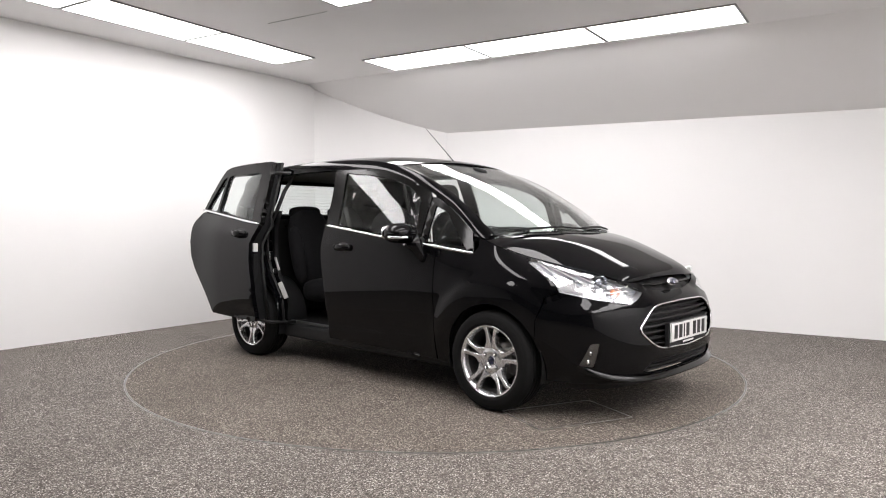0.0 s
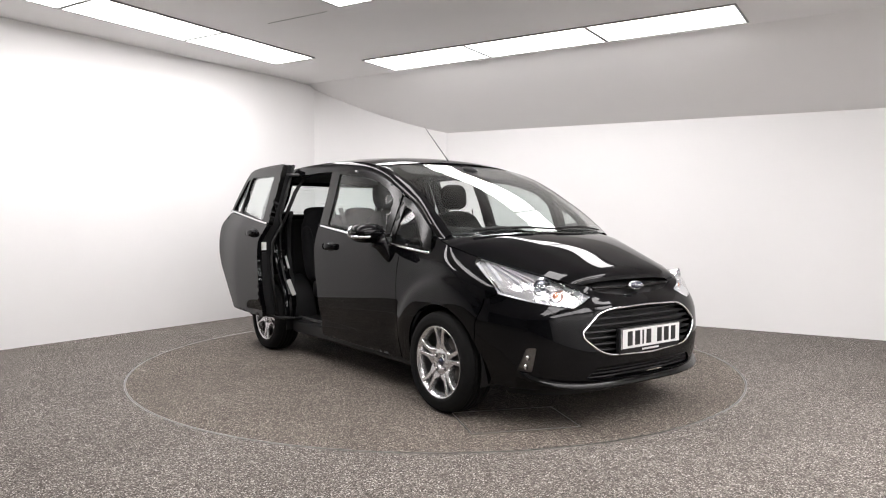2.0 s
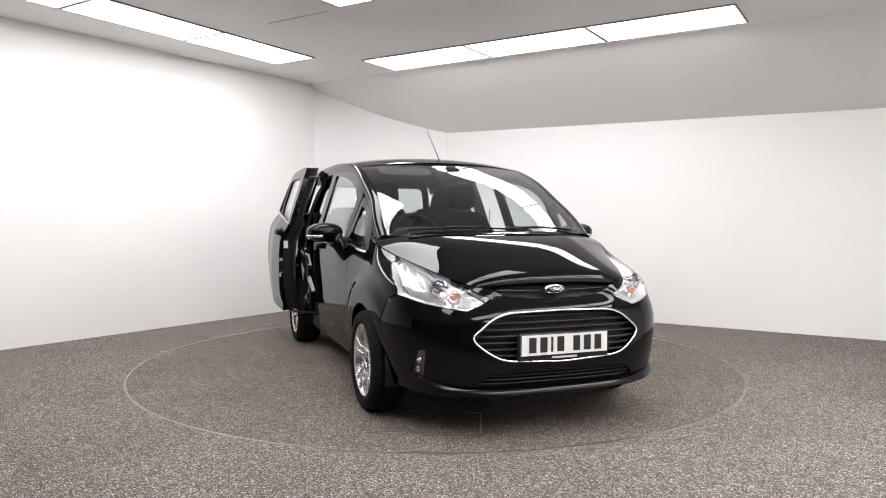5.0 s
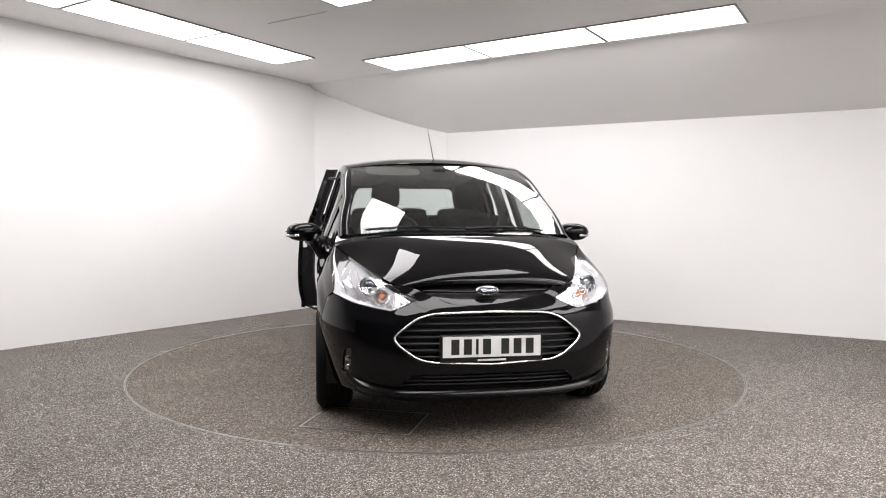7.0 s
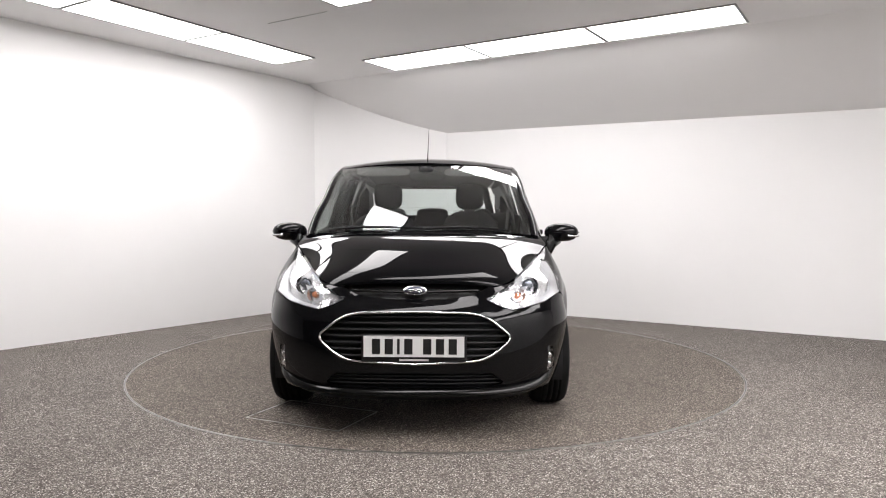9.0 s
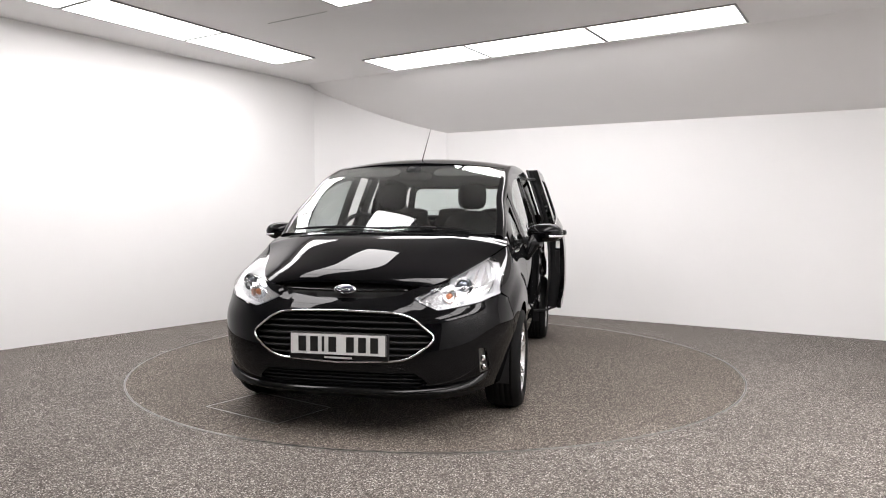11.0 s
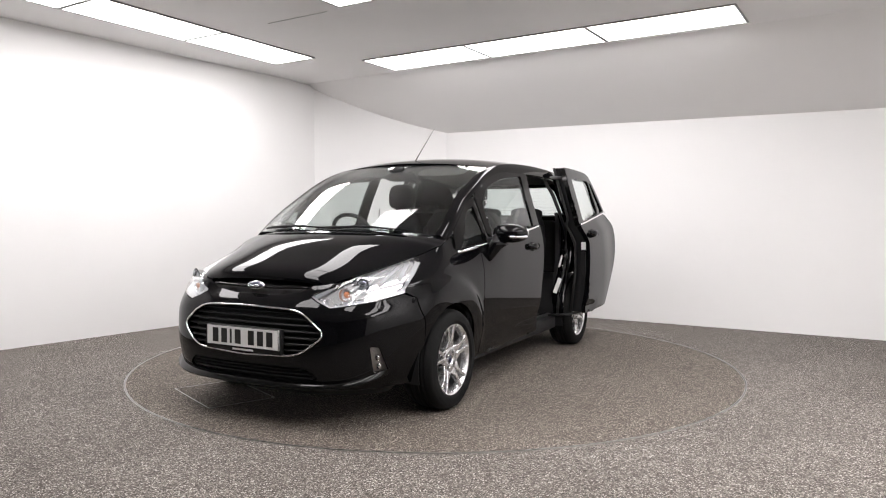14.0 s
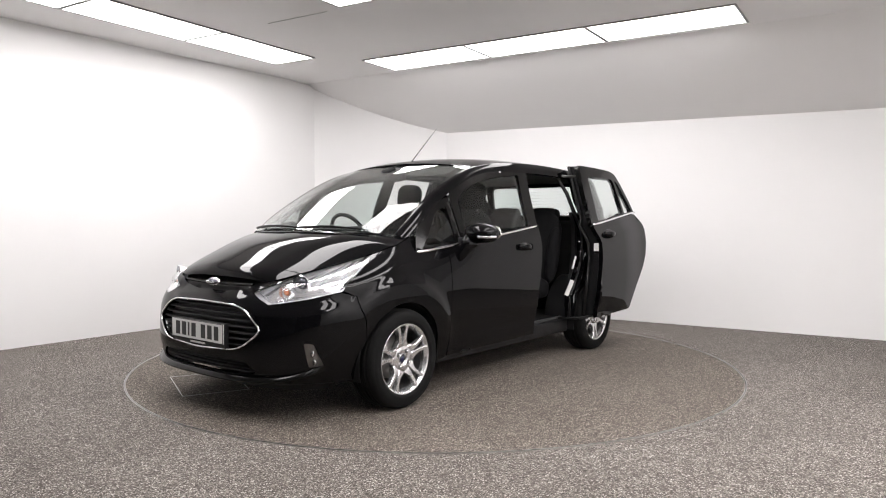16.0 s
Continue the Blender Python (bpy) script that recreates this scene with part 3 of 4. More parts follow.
    part("badge_mark", tube([(2.0105, 0.036 * math.cos(a) * (1 - 0.15 * math.sin(3 * a)), 0.763 + 0.006 * math.sin(2 * a)) for a in np.linspace(0, 2 * math.pi, 28)[:-1]], 0.0022, True, 6), M_CHROME, badge)

    for sd in (1, -1):
        def lift(m):
            return mirrored(m) if sd < 0 else m
        # front wing
        wing = [(s_x(0.803, z), z) for z in (0.235, 0.4, 0.6, 0.8, belt_z(0.803) - 0.012)]
        wing += [(s_x(x, z), z) for x, z in ((0.95, belt_z(0.95) - 0.012), (1.075, belt_z(1.07) - 0.012), (1.105, 0.965))]
        wing += [(s, hood_edge(s) - 0.003) for s in np.linspace(S_END, s_x(1.398, 0.925), 12)]
        wing += [(s_x(x, z), z) for x, z in ((1.45, 0.888), (1.585, 0.820), (1.688, 0.735))]
        wing += [(s - 0.0, z) for s, z in [(s_x(1.616, 0.70) + 0.004, 0.70), (s_x(1.571, 0.56) + 0.004, 0.56)]]
        wing += [(s_x(x, z), z) for x, z in arch(AXLE, 27, 193, n=34)]
        wing += [(s_x(0.885, 0.225), 0.225)]
        panel("front_wing", wing, skin, M_PAINT, car, step=0.026, side=sd, label="gloss black front wing with flared arch")
        # headlamp: clear cover, bright bowl, eye and amber bulb
        top = [(s, hood_edge(s) - 0.010) for s in np.linspace(s_x(1.405, 0.917), s_y(0.61, 0.855), 12)]
        top += [(s_y(y, z), z) for y, z in ((0.55, 0.812), (0.47, 0.766))]
        lamp = top + [(s_y(0.384, 0.724), 0.724), (s_y(0.384, 0.716), 0.716), (s_y(0.43, 0.692), 0.692), (s_y(0.51, 0.662), 0.662), (s_y(0.60, 0.676), 0.676), (s_y(0.70, 0.696), 0.696), (s_x(1.695, 0.732), 0.732), (s_x(1.58, 0.818), 0.818), (s_x(1.455, 0.883), 0.883)]
        bowl = panel("headlamp", lamp, inset(0.055), M_REFLECT, car, step=0.022, thick=0.004, side=sd, label="clear headlamp with bright silver reflector")
        cover = panel("lens_cover", lamp, inset(-0.001), M_LENS, bowl, step=0.03, thick=0.003, side=sd, label="clear curved plastic cover")
        cover.visible_shadow = False
        rim = []
        cyc = lamp + lamp[:1]
        fi, fo = inset(0.055), inset(0.003)
        part("lamp_wall", lift(grid_rows([[fo(*q), fi(*q)] for q in cyc], 0.0)), M_REFLECT2, bowl, "satin silver side wall")
        # stepped blades inside
        for j in range(4):
            f0 = 0.16 + 0.11 * j
            pa, pb = top[int(len(top) * f0)], lamp[len(top) + 6 - j]
            qs = [(pa[0] + (pb[0] - pa[0]) * t, pa[1] + (pb[1] - pa[1]) * t) for t in np.linspace(0.08, 0.62, 8)]
            part("blade", lift(grid_rows([[inset(0.052)(*q), inset(0.022)(q[0] + 0.012, q[1])] for q in qs], 0.003)), M_REFLECT2, bowl)
        eye = skin(s_y(0.635, 0.776), 0.776) - centre_dir(skin(s_y(0.635, 0.776), 0.776)) * 0.04
        turn = pose(0, 0, 0, 0, 90, 18)
        bm = bmesh.new()
        bmesh.ops.create_cone(bm, cap_ends=False, segments=28, radius1=0.050, radius2=0.037, depth=0.05)
        bmesh.ops.transform(bm, matrix=Matrix.Translation(eye + Vector((0.0, 0, 0))) @ turn @ pose(0, 0, 0, 180, 0, 0), verts=bm.verts)
        part("projector_ring", lift(bm), M_CHROME, bowl, "chrome ring round the projector", True)
        part("projector", lift(blob(eye, (0.022, 0.036, 0.036), pose(0, 0, 0, 0, 0, 18))), M_BULB, bowl, "dark glass projector eye")
        amber = skin(s_y(0.575, 0.728), 0.728)
        amber = amber - centre_dir(amber) * 0.046
        bm = bmesh.new()
        bmesh.ops.create_cone(bm, cap_ends=False, segments=24, radius1=0.026, radius2=0.038, depth=0.035)
        bmesh.ops.transform(bm, matrix=Matrix.Translation(amber) @ turn, verts=bm.verts)
        part("indicator_cup", lift(bm), M_REFLECT, bowl, "", True)
        part("amber_bulb", lift(blob(amber, (0.014, 0.017, 0.017))), M_ORANGE, bowl, "amber indicator bulb")
        # fog lamp
        fogl = panel("fog_lamp", fog, inset(0.022), M_DISC, car, step=0.02, thick=0.003, side=sd, label="small upright clear fog lamp")
        panel("lens_cover", fog, inset(0.001), M_LENS, fogl, step=0.03, thick=0.003, side=sd).visible_shadow = False
        for z in (0.35, 0.40):
            c = skin(s_y(0.732, z), z)
            part("reflector_cup", lift(blob(c - centre_dir(c) * 0.016, (0.010, 0.016, 0.018))), M_CHROME, fogl)
        # washer jets and arch liner
        part("washer_jet", lift(blob((1.493, 0.26, 1.009), (0.012, 0.010, 0.006))), M_PLASTIC, car)
    # wipers
    for t0, t1 in ((-0.80, 0.10), (0.02, 0.74)):
        path = [screen(0.012 + 0.022 * math.sin(math.pi * k), t0 + (t1 - t0) * k) + Vector((0.014, 0, 0.014)) for k in np.linspace(0, 1, 9)]
        wiper = part("wiper", tube(path[:6], lambda k: 0.009 - 0.003 * k, n=6), M_PLASTIC, car, "black windscreen wiper at rest")
        part("blade", tube([q + Vector((-0.012, 0, -0.004)) for q in path[1:]], 0.006, n=6), M_RUBBER, wiper)
    # cowl between hood and glass
    rows = [[Vector((1.36 - 0.245 * t * t, 0.72 * t, 1.052 - 0.035 * t * t)), Vector((1.28 - 0.24 * t * t, 0.72 * t, 1.045 - 0.03 * t * t)), Vector((1.22 - 0.22 * t * t, 0.70 * t, 1.03))] for t in np.linspace(-1, 1, 25)]
    part("cowl", grid_rows(rows, 0.006), M_PLASTIC, car, "black plastic scuttle below the windscreen")
    # plain dark box added inside the nose to block light leaking through
    part("nose_light_block", box_mesh((0.95, -0.56, 0.22), (1.86, 0.56, 0.74), 0.04), M_PLASTIC, car)


def build_glasshouse(car):
    rows = [[screen(k, t) for t in np.linspace(-0.955, 0.955, 31)] for k in np.linspace(0.0, 0.995, 26)]
    part("windscreen", grid_rows(rows, 0.005), M_SCREEN, car, "large curved clear windscreen")
    # roof, from the screen head to the tail spoiler
    rows = []
    for i in range(41):
        k = i / 40
        x = WS_HEAD - 0.006 + (-1.70 - WS_HEAD) * k
        e = upper(x, rail_z(x))
        crown = 0.026 + 0.042 * math.sin(math.pi * min(1, 0.85 * k + 0.12))
        dx = 0.118 * (1 - smooth01(k, 0, 0.35))
        rows.append([Vector((x + dx * (1 - t * t), e.y * t, e.z + crown * (1 - abs(t) ** 2.2))) for t in np.linspace(-1, 1, 33)])
    roof = part("roof", grid_rows(rows, 0.012), M_PAINT, car, "gloss black roof panel")
    part("headliner", grid_rows([[q + Vector((0, 0, -0.028)) for q in r[2:-2]] for r in rows[1:-1]], 0.006), M_HEADLINER, roof, "grey cloth roof lining")
    mast = part("aerial", tube([(0.239, 0, 1.556), (-0.093, 0, 1.865)], lambda k: 0.0042 - 0.0026 * k, n=8), M_PLASTIC, car, "thin black roof aerial leaning back")
    part("aerial_foot", blob((0.245, 0, 1.560), (0.038, 0.018, 0.016)), M_PLASTIC, mast)
    # rear hatch with its glass
    def tail(y, z):
        x = -1.965 + 0.62 * max(0, z - 1.0) ** 1.15 + 0.16 * (abs(y) / 0.75) ** 2.5
        return Vector((x, y, z))
    frame_out = rounded([(-0.66, 0.60), (0.66, 0.60), (0.66, 1.1), (0.55, 1.50), (-0.55, 1.50), (-0.66, 1.1)], 0.08)
    pane = rounded([(-0.57, 1.18), (0.57, 1.18), (0.50, 1.465), (-0.50, 1.465)], 0.07)
    hatch = panel("tailgate", frame_out, tail, M_PAINT, car, [pane], 0.05, 0.03, label="black tailgate with a wide rear window")
    panel("rear_window", pane, tail, M_GLASS, hatch, step=0.08, thick=0.004)
    for z in np.linspace(1.20, 1.44, 9):
        w = 0.55 - 0.25 * (z - 1.10)
        part("heater_line", tube([tail(y, z) + Vector((0.012, 0, 0)) for y in np.linspace(-w, w, 9)], 0.0006, n=4), M_TRIM, hatch)
    rows = [[Vector((-1.55 - 0.48 * math.cos(a) ** 0.8, 0.80 * math.sin(a), z)) for a in np.linspace(0.0, math.pi / 2, 14)] for z in (0.25, 0.4, 0.58)]
    rows = [[Vector((q.x, -q.y, q.z)) for q in reversed(r[1:])] + r for r in rows]
    part("rear_bumper", grid_rows(rows, 0.015), M_PAINT, car, "black rear bumper")

    for sd in (1, -1):
        def lift(m):
            return mirrored(m) if sd < 0 else m
        # screen pillar and roof rail
        rows = []
        for x in np.linspace(1.15, -1.72, 84):
            z = rail_z(x)
            e = upper(x, z)
            d = 0.052 if x > 0.2 else 0.052 + 0.02 * smooth01(-x, -0.2, 0.3)
            low = upper(x, z - d)
            k = (WS_FOOT - x) / (WS_FOOT - WS_HEAD)
            inner = screen(min(max(k, 0), 1), 0.945) if x > WS_HEAD else Vector((e.x, e.y - 0.02, e.z + 0.003))
            rows.append([inner, e.lerp(inner, 0.45) + Vector((0, 0.002, 0.004)), e + Vector((0, 0.002, 0.0)), e.lerp(low, 0.5) + Vector((0, 0.004, 0)), low])
        part("roof_rail", lift(grid_rows(rows, 0.018)), M_PAINT, car, "gloss black pillar running into the roof edge")
        # fixed quarter window ahead of the door
        q_out = [(0.655, belt_z(0.655) + 0.006), (0.665, 1.285)] + [(x, rail_z(x) - 0.055) for x in np.linspace(0.72, 1.03, 9)] + [(1.075, belt_z(1.07) + 0.006)]
        q_in = rounded([(0.70, belt_z(0.70) + 0.022), (0.702, 1.225), (0.80, 1.185), (1.005, belt_z(1.0) + 0.03)], 0.012)
        quarter = panel("quarter_window", q_out, upper, M_GLOSS, car, [q_in], 0.025, 0.02, sd, "small triangular front quarter window")
        panel("pane", q_in, lambda x, z: upper(x, z) - Vector((0, 0.006, 0)), M_GLASS, quarter, step=0.05, thick=0.004, side=sd)
        # front door: lower skin, window frame, glass
        low = [(-0.288, 0.252), (-0.290, 0.6), (-0.322, 0.80), (-0.334, 0.92), (-0.322, 1.0), (-0.304, belt_z(-0.30) - 0.004)]
        low += [(x, belt_z(x) - 0.006) for x in np.linspace(-0.2, 0.797, 13)] + [(0.797, 0.8), (0.797, 0.5), (0.79, 0.242), (0.3, 0.246)]
        def flank(x, z):
            return Vector((x, half_width(x, z), z))
        door = panel("front_door", low, flank, M_PAINT, car, step=0.028, thick=0.03, side=sd, label="closed gloss black front door")
        w_out = [(-0.304, belt_z(-0.3) + 0.002), (-0.315, 1.3), (-0.350, rail_z(-0.35) - 0.050)] + [(x, rail_z(x) - 0.050) for x in np.linspace(-0.28, 0.62, 15)] + [(0.645, 1.288), (0.650, belt_z(0.65) + 0.002)]
        w_in = [(-0.180, belt_z(-0.18) + 0.012), (-0.195, 1.3), (-0.225, 1.478)] + [(x, rail_z(x) - 0.098) for x in np.linspace(-0.12, 0.48, 9)] + [(0.578, 1.265), (0.60, belt_z(0.6) + 0.012)]
        w_in = rounded(w_in, 0.02, 2)
        panel("window_frame", w_out, upper, M_GLOSS, door, [w_in], 0.025, 0.03, sd, "satin black window frame")
        panel("window_glass", w_in, lambda x, z: upper(x, z) - Vector((0, 0.01, 0)), M_GLASS, door, step=0.06, thick=0.004, side=sd)
        part("belt_trim", lift(tube([upper(x, belt_z(x)) + Vector((0, 0.008, 0)) for x in np.linspace(-0.305, 0.655, 24)], 0.009, n=8, flat=0.6)), M_CHROME, door, "thin chrome belt strip")
        part("belt_trim", lift(tube([upper(x, belt_z(x)) + Vector((0, 0.008, 0)) for x in np.linspace(0.665, 1.075, 14)], 0.009, n=8, flat=0.6)), M_CHROME, quarter, "thin chrome belt strip")
        handle(door, flank, -0.075, 0.928, sd)
        panel("door_trim", [(-0.18, 0.30), (-0.20, 1.0), (0.75, 0.95), (0.75, 0.30)], lambda x, z: flank(x, z) - Vector((0, 0.075, 0)), M_TRIM, door, step=0.1, thick=0.02, side=sd, label="dark inner door trim")
        # rear quarter and tail lamp
        back = [(x, z) for x, z in arch(-AXLE, 185, 70, n=24)] + [(-1.10, 0.70), (-1.15, 0.84), (-1.17, 1.06), (-1.09, 1.15), (-1.06, belt_z(-1.05) - 0.006), (-1.5, belt_z(-1.5) - 0.006), (-1.80, belt_z(-1.80) - 0.006), (-1.84, 0.9), (-1.84, 0.6), (-1.80, 0.3)]
        panel("rear_quarter", back, flank, M_PAINT, car, step=0.035, thick=0.02, side=sd, label="gloss black rear quarter panel")
        pil = [(-1.06, belt_z(-1.06) + 0.0), (-1.02, 1.3), (-1.04, rail_z(-1.04) - 0.06), (-1.4, rail_z(-1.4) - 0.06), (-1.66, rail_z(-1.66) - 0.06), (-1.80, belt_z(-1.80))]
        panel("rear_pillar", pil, upper, M_PAINT, car, step=0.05, thick=0.02, side=sd, label="black rear roof pillar")
        # sill with step plate, opening seal
        part("sill", lift(box_mesh((-0.93, 0.60, 0.19), (0.86, 0.775, 0.30), 0.02)), M_PLASTIC, car, "black door sill step")
        part("sill_rail", lift(box_mesh((-0.90, 0.70, 0.302), (-0.24, 0.735, 0.318), 0.004)), M_DARKMETAL, car, "dark metal lower slide rail")
        seal = [Vector((-0.90, 0.80, 0.315)), Vector((-0.93, 0.80, 0.5)), Vector((-1.06, 0.80, 0.68)), Vector((-1.12, 0.80, 0.85)), Vector((-1.12, 0.79, 1.05)), Vector((-1.04, 0.76, 1.2)), Vector((-1.02, 0.70, 1.36)), Vector((-0.98, 0.63, 1.49)), Vector((-0.85, 0.60, 1.515)), Vector((-0.3, 0.60, 1.515))]
        part("opening_seal", lift(tube(seal, 0.016, n=8)), M_SEAL, car, "black rubber seal round the rear opening")
        # inner rear trim with striker and belt anchor
        inner = [(-0.92, 0.30), (-0.95, 0.5), (-1.06, 0.68), (-1.12, 0.85), (-1.12, 1.05), (-1.03, 1.2), (-1.66, 1.2), (-1.66, 0.30)]
        panel("inner_quarter_trim", inner, lambda x, z: Vector((x, 0.62 + 0.13 * smooth01(x, -1.6, -0.95), z)), M_TRIM, car, step=0.08, thick=0.03, side=sd, label="dark moulded inner side trim")
        part("jamb", lift(grid_rows([[Vector((x, 0.845, z)), Vector((x + 0.012, 0.80, z)), Vector((x - 0.01, 0.74, z))] for x, z in ((-0.905, 0.31), (-0.93, 0.5), (-1.06, 0.68), (-1.13, 0.85), (-1.14, 1.05), (-1.05, 1.18))], 0.004)), M_PAINT, car, "gloss black painted door jamb")
        part("striker", lift(box_mesh((-1.085, 0.775, 0.80), (-1.065, 0.815, 0.87), 0.004)), M_CHROME, car, "bright steel door striker")
        bm = box_mesh((-0.019, -0.006, -0.07), (0.019, 0.006, 0.07), 0.004)
        bmesh.ops.transform(bm, matrix=Matrix.Translation((-0.925, 0.785, 0.56)) @ pose(0, 0, 0, 0, -23, -40), verts=bm.verts)
        part("latch_plate", lift(bm), M_ZINC, car, "bright steel latch plate")
        bm = box_mesh((-0.009, -0.006, -0.055), (0.009, 0.006, 0.055), 0.003)
        bmesh.ops.transform(bm, matrix=Matrix.Translation((-1.005, 0.785, 0.77)) @ pose(0, 0, 0, 0, -16, -40), verts=bm.verts)
        part("latch_plate", lift(bm), M_ZINC, car)
        part("latch_plate", lift(box_mesh((-1.075, 0.752, 0.68), (-1.055, 0.79, 0.73), 0.004)), M_CHROME, car)
        for c in ((-1.1, 0.78, 0.95), (-1.1, 0.78, 0.66), (-0.955, 0.785, 0.44)):
            part("bolt", lift(blob(c, (0.01, 0.008, 0.01), seg=12)), M_CHROME, car)
        # side mirror
        mirror = part("door_mirror", lift(blob((0.615, 0.972, 1.045), (0.092, 0.120, 0.064), pose(0, 0, 0, 0, 0, -8), square=2.4)), M_PAINT, car, "gloss black door mirror with indicator")
        part("mirror_arm", lift(tube([(0.66, 0.815, 0.985), (0.645, 0.87, 0.99), (0.63, 0.93, 1.005)], lambda k: 0.034 - 0.006 * k, n=10)), M_PLASTIC, mirror)
        part("mirror_foot", lift(tube([(0.65, 0.925, 1.01), (0.675, 0.89, 0.965), (0.70, 0.868, 0.90), (0.71, 0.858, 0.865)], lambda k: 0.062 - 0.046 * k, n=12, flat=0.6)), M_PAINT, mirror, "black foot on the door")
        part("mirror_strip", lift(tube([(0.615 + 0.089 * math.cos(a), 0.975 + 0.122 * math.sin(a), 1.047) for a in np.linspace(-0.9, 1.5, 16)], 0.0035, n=6)), M_PLASTIC, mirror)
        part("indicator_lens", lift(tube([(0.615 + 0.089 * math.cos(a), 0.972 + 0.118 * math.sin(a), 1.022) for a in np.linspace(0.25, 1.45, 12)], 0.011, n=8)), M_REFLECT, mirror, "clear indicator strip")
        part("mirror_glass", lift(blob((0.545, 0.975, 1.047), (0.012, 0.10, 0.048), square=3)), M_CHROME, mirror)
        # sliding door, open
        build_sliding_door(car, sd)


def handle(parent, f, x, z, sd):
    def lift(m):
        return mirrored(m) if sd < 0 else m
    c = f(x, z)
    part("handle_cup", lift(blob(c + Vector((0.0, -0.012, 0)), (0.096, 0.020, 0.044))), M_PLASTIC, parent, "oval recess behind the handle")
    part("door_handle", lift(tube([c + Vector((-0.10, -0.002, 0.006)), c + Vector((-0.06, 0.024, 0.006)), c + Vector((0.0, 0.032, 0.006)), c + Vector((0.06, 0.024, 0.006)), c + Vector((0.085, -0.002, 0.006))], lambda k: 0.027 - 0.006 * abs(2 * k - 1), n=10, flat=0.55)), M_PAINT, parent, "gloss black pull handle")


SLIDE = Vector((-0.685, 0.125, 0.006))


def build_sliding_door(car, sd):
    def lift(m):
        return mirrored(m) if sd < 0 else m

    def flank(x, z):
        splay = 0.045 * smooth01(belt_z(x) - z, -0.02, 0.16) + 0.03 * (1.1 - z) / 0.76
        return Vector((x, half_width(max(x, -0.62), z) + splay - 0.02 * smooth01(-x, 0.75, 1.2), z)) + SLIDE

    def glasshouse(x, z):
        return upper(max(x, -1.0), z) + SLIDE + Vector((min(0.0, x + 1.0), 0, 0))
    x0 = -0.290
    low = [(x0 + 0.02, 0.325), (x0 + 0.015, 0.6), (x0 - 0.025, 0.80), (x0 - 0.030, 0.93), (x0 - 0.015, 1.0), (x0, belt_z(x0) - 0.006)]
    low += [(x, belt_z(x) - 0.006) for x in np.linspace(-0.38, -1.13, 10)]
    low += [(-1.205, 1.180), (-1.258, 1.115), (-1.278, 1.04), (-1.275, 0.93), (-1.246, 0.81), (-1.180, 0.70), (-1.098, 0.61), (-1.025, 0.53), (-0.975, 0.46), (-0.942, 0.40), (-0.915, 0.352), (-0.89, 0.338), (-0.6, 0.330)]
    door = panel("sliding_door", low, flank, M_PAINT, car, step=0.028, thick=0.035, side=sd, label="gloss black rear sliding door standing open")
    top = [(x0, belt_z(x0) + 0.002), (x0 - 0.015, 1.3), (x0 - 0.050, 1.588), (x0 - 0.10, 1.592), (-0.62, 1.588), (-0.80, 1.580), (-0.93, 1.568), (-1.005, 1.545), (-1.055, 1.48), (-1.12, 1.36), (-1.188, belt_z(-1.188) + 0.002)]
    w1 = rounded([(-0.415, belt_z(-0.415) + 0.014), (-0.455, 1.505), (-0.925, 1.495), (-0.942, belt_z(-0.942) + 0.014)], 0.04)
    w2 = rounded([(-0.972, belt_z(-0.972) + 0.014), (-0.955, 1.487), (-1.005, 1.468), (-1.145, belt_z(-1.145) + 0.014)], 0.016)
    panel("window_frame", top, glasshouse, M_GLOSS, door, [w1, w2], 0.025, 0.04, sd, "satin black window frame")
    for w in (w1, w2):
        panel("window_glass", w, lambda x, z: glasshouse(x, z) - Vector((0, 0.012, 0)), M_GLASS, door, step=0.06, thick=0.004, side=sd)
    part("belt_trim", lift(tube([glasshouse(x, belt_z(x)) + Vector((0, 0.008, 0)) for x in np.linspace(x0 - 0.005, -1.188, 20)], 0.009, n=8, flat=0.6)), M_CHROME, door, "thin chrome belt strip")
    handle(door, flank, -0.49, 1.005, sd)
    # inner shell, front edge face, rubber lip, latch and sticker
    inner = [(x0 - 0.03, 0.39), (x0 - 0.03, 0.62), (x0 - 0.065, 0.8), (x0 - 0.065, 0.95), (x0 - 0.03, 1.06), (-1.05, 1.15), (-1.15, 1.04), (-1.15, 0.85), (-0.96, 0.62), (-0.86, 0.40)]
    panel("inner_panel", inner, lambda x, z: flank(x, z) - Vector((0, 0.105, 0)), M_TRIM, door, step=0.06, thick=0.02, side=sd, label="dark inner door lining")
    edge = [(x0 - 0.004, 0.33), (x0 - 0.004, 0.62), (x0 - 0.040, 0.80), (x0 - 0.042, 0.93), (x0 - 0.022, 1.02), (x0 - 0.006, 1.08)]
    rows = [[flank(x, z) - Vector((0.004, 0.012, 0)), flank(x, z) - Vector((0.012, 0.05, 0)), flank(x, z) - Vector((-0.006, 0.085, 0)), flank(x, z) - Vector((0.02, 0.135, 0))] for x, z in edge]
    rows += [[glasshouse(x, z) - Vector((0.004, 0.012, 0)), glasshouse(x, z) - Vector((0.006, 0.040, 0)), glasshouse(x, z) - Vector((-0.006, 0.062, 0)), glasshouse(x, z) - Vector((0.02, 0.090, 0))] for x, z in ((x0 - 0.008, 1.14), (x0 - 0.015, 1.3), (x0 - 0.04, 1.5), (x0 - 0.052, 1.585))]
    part("edge_face", lift(grid_rows(rows, 0.006, centre=(-2.0, 0.9, 0.9))), M_TRIM, door, "matt black front edge of the door")
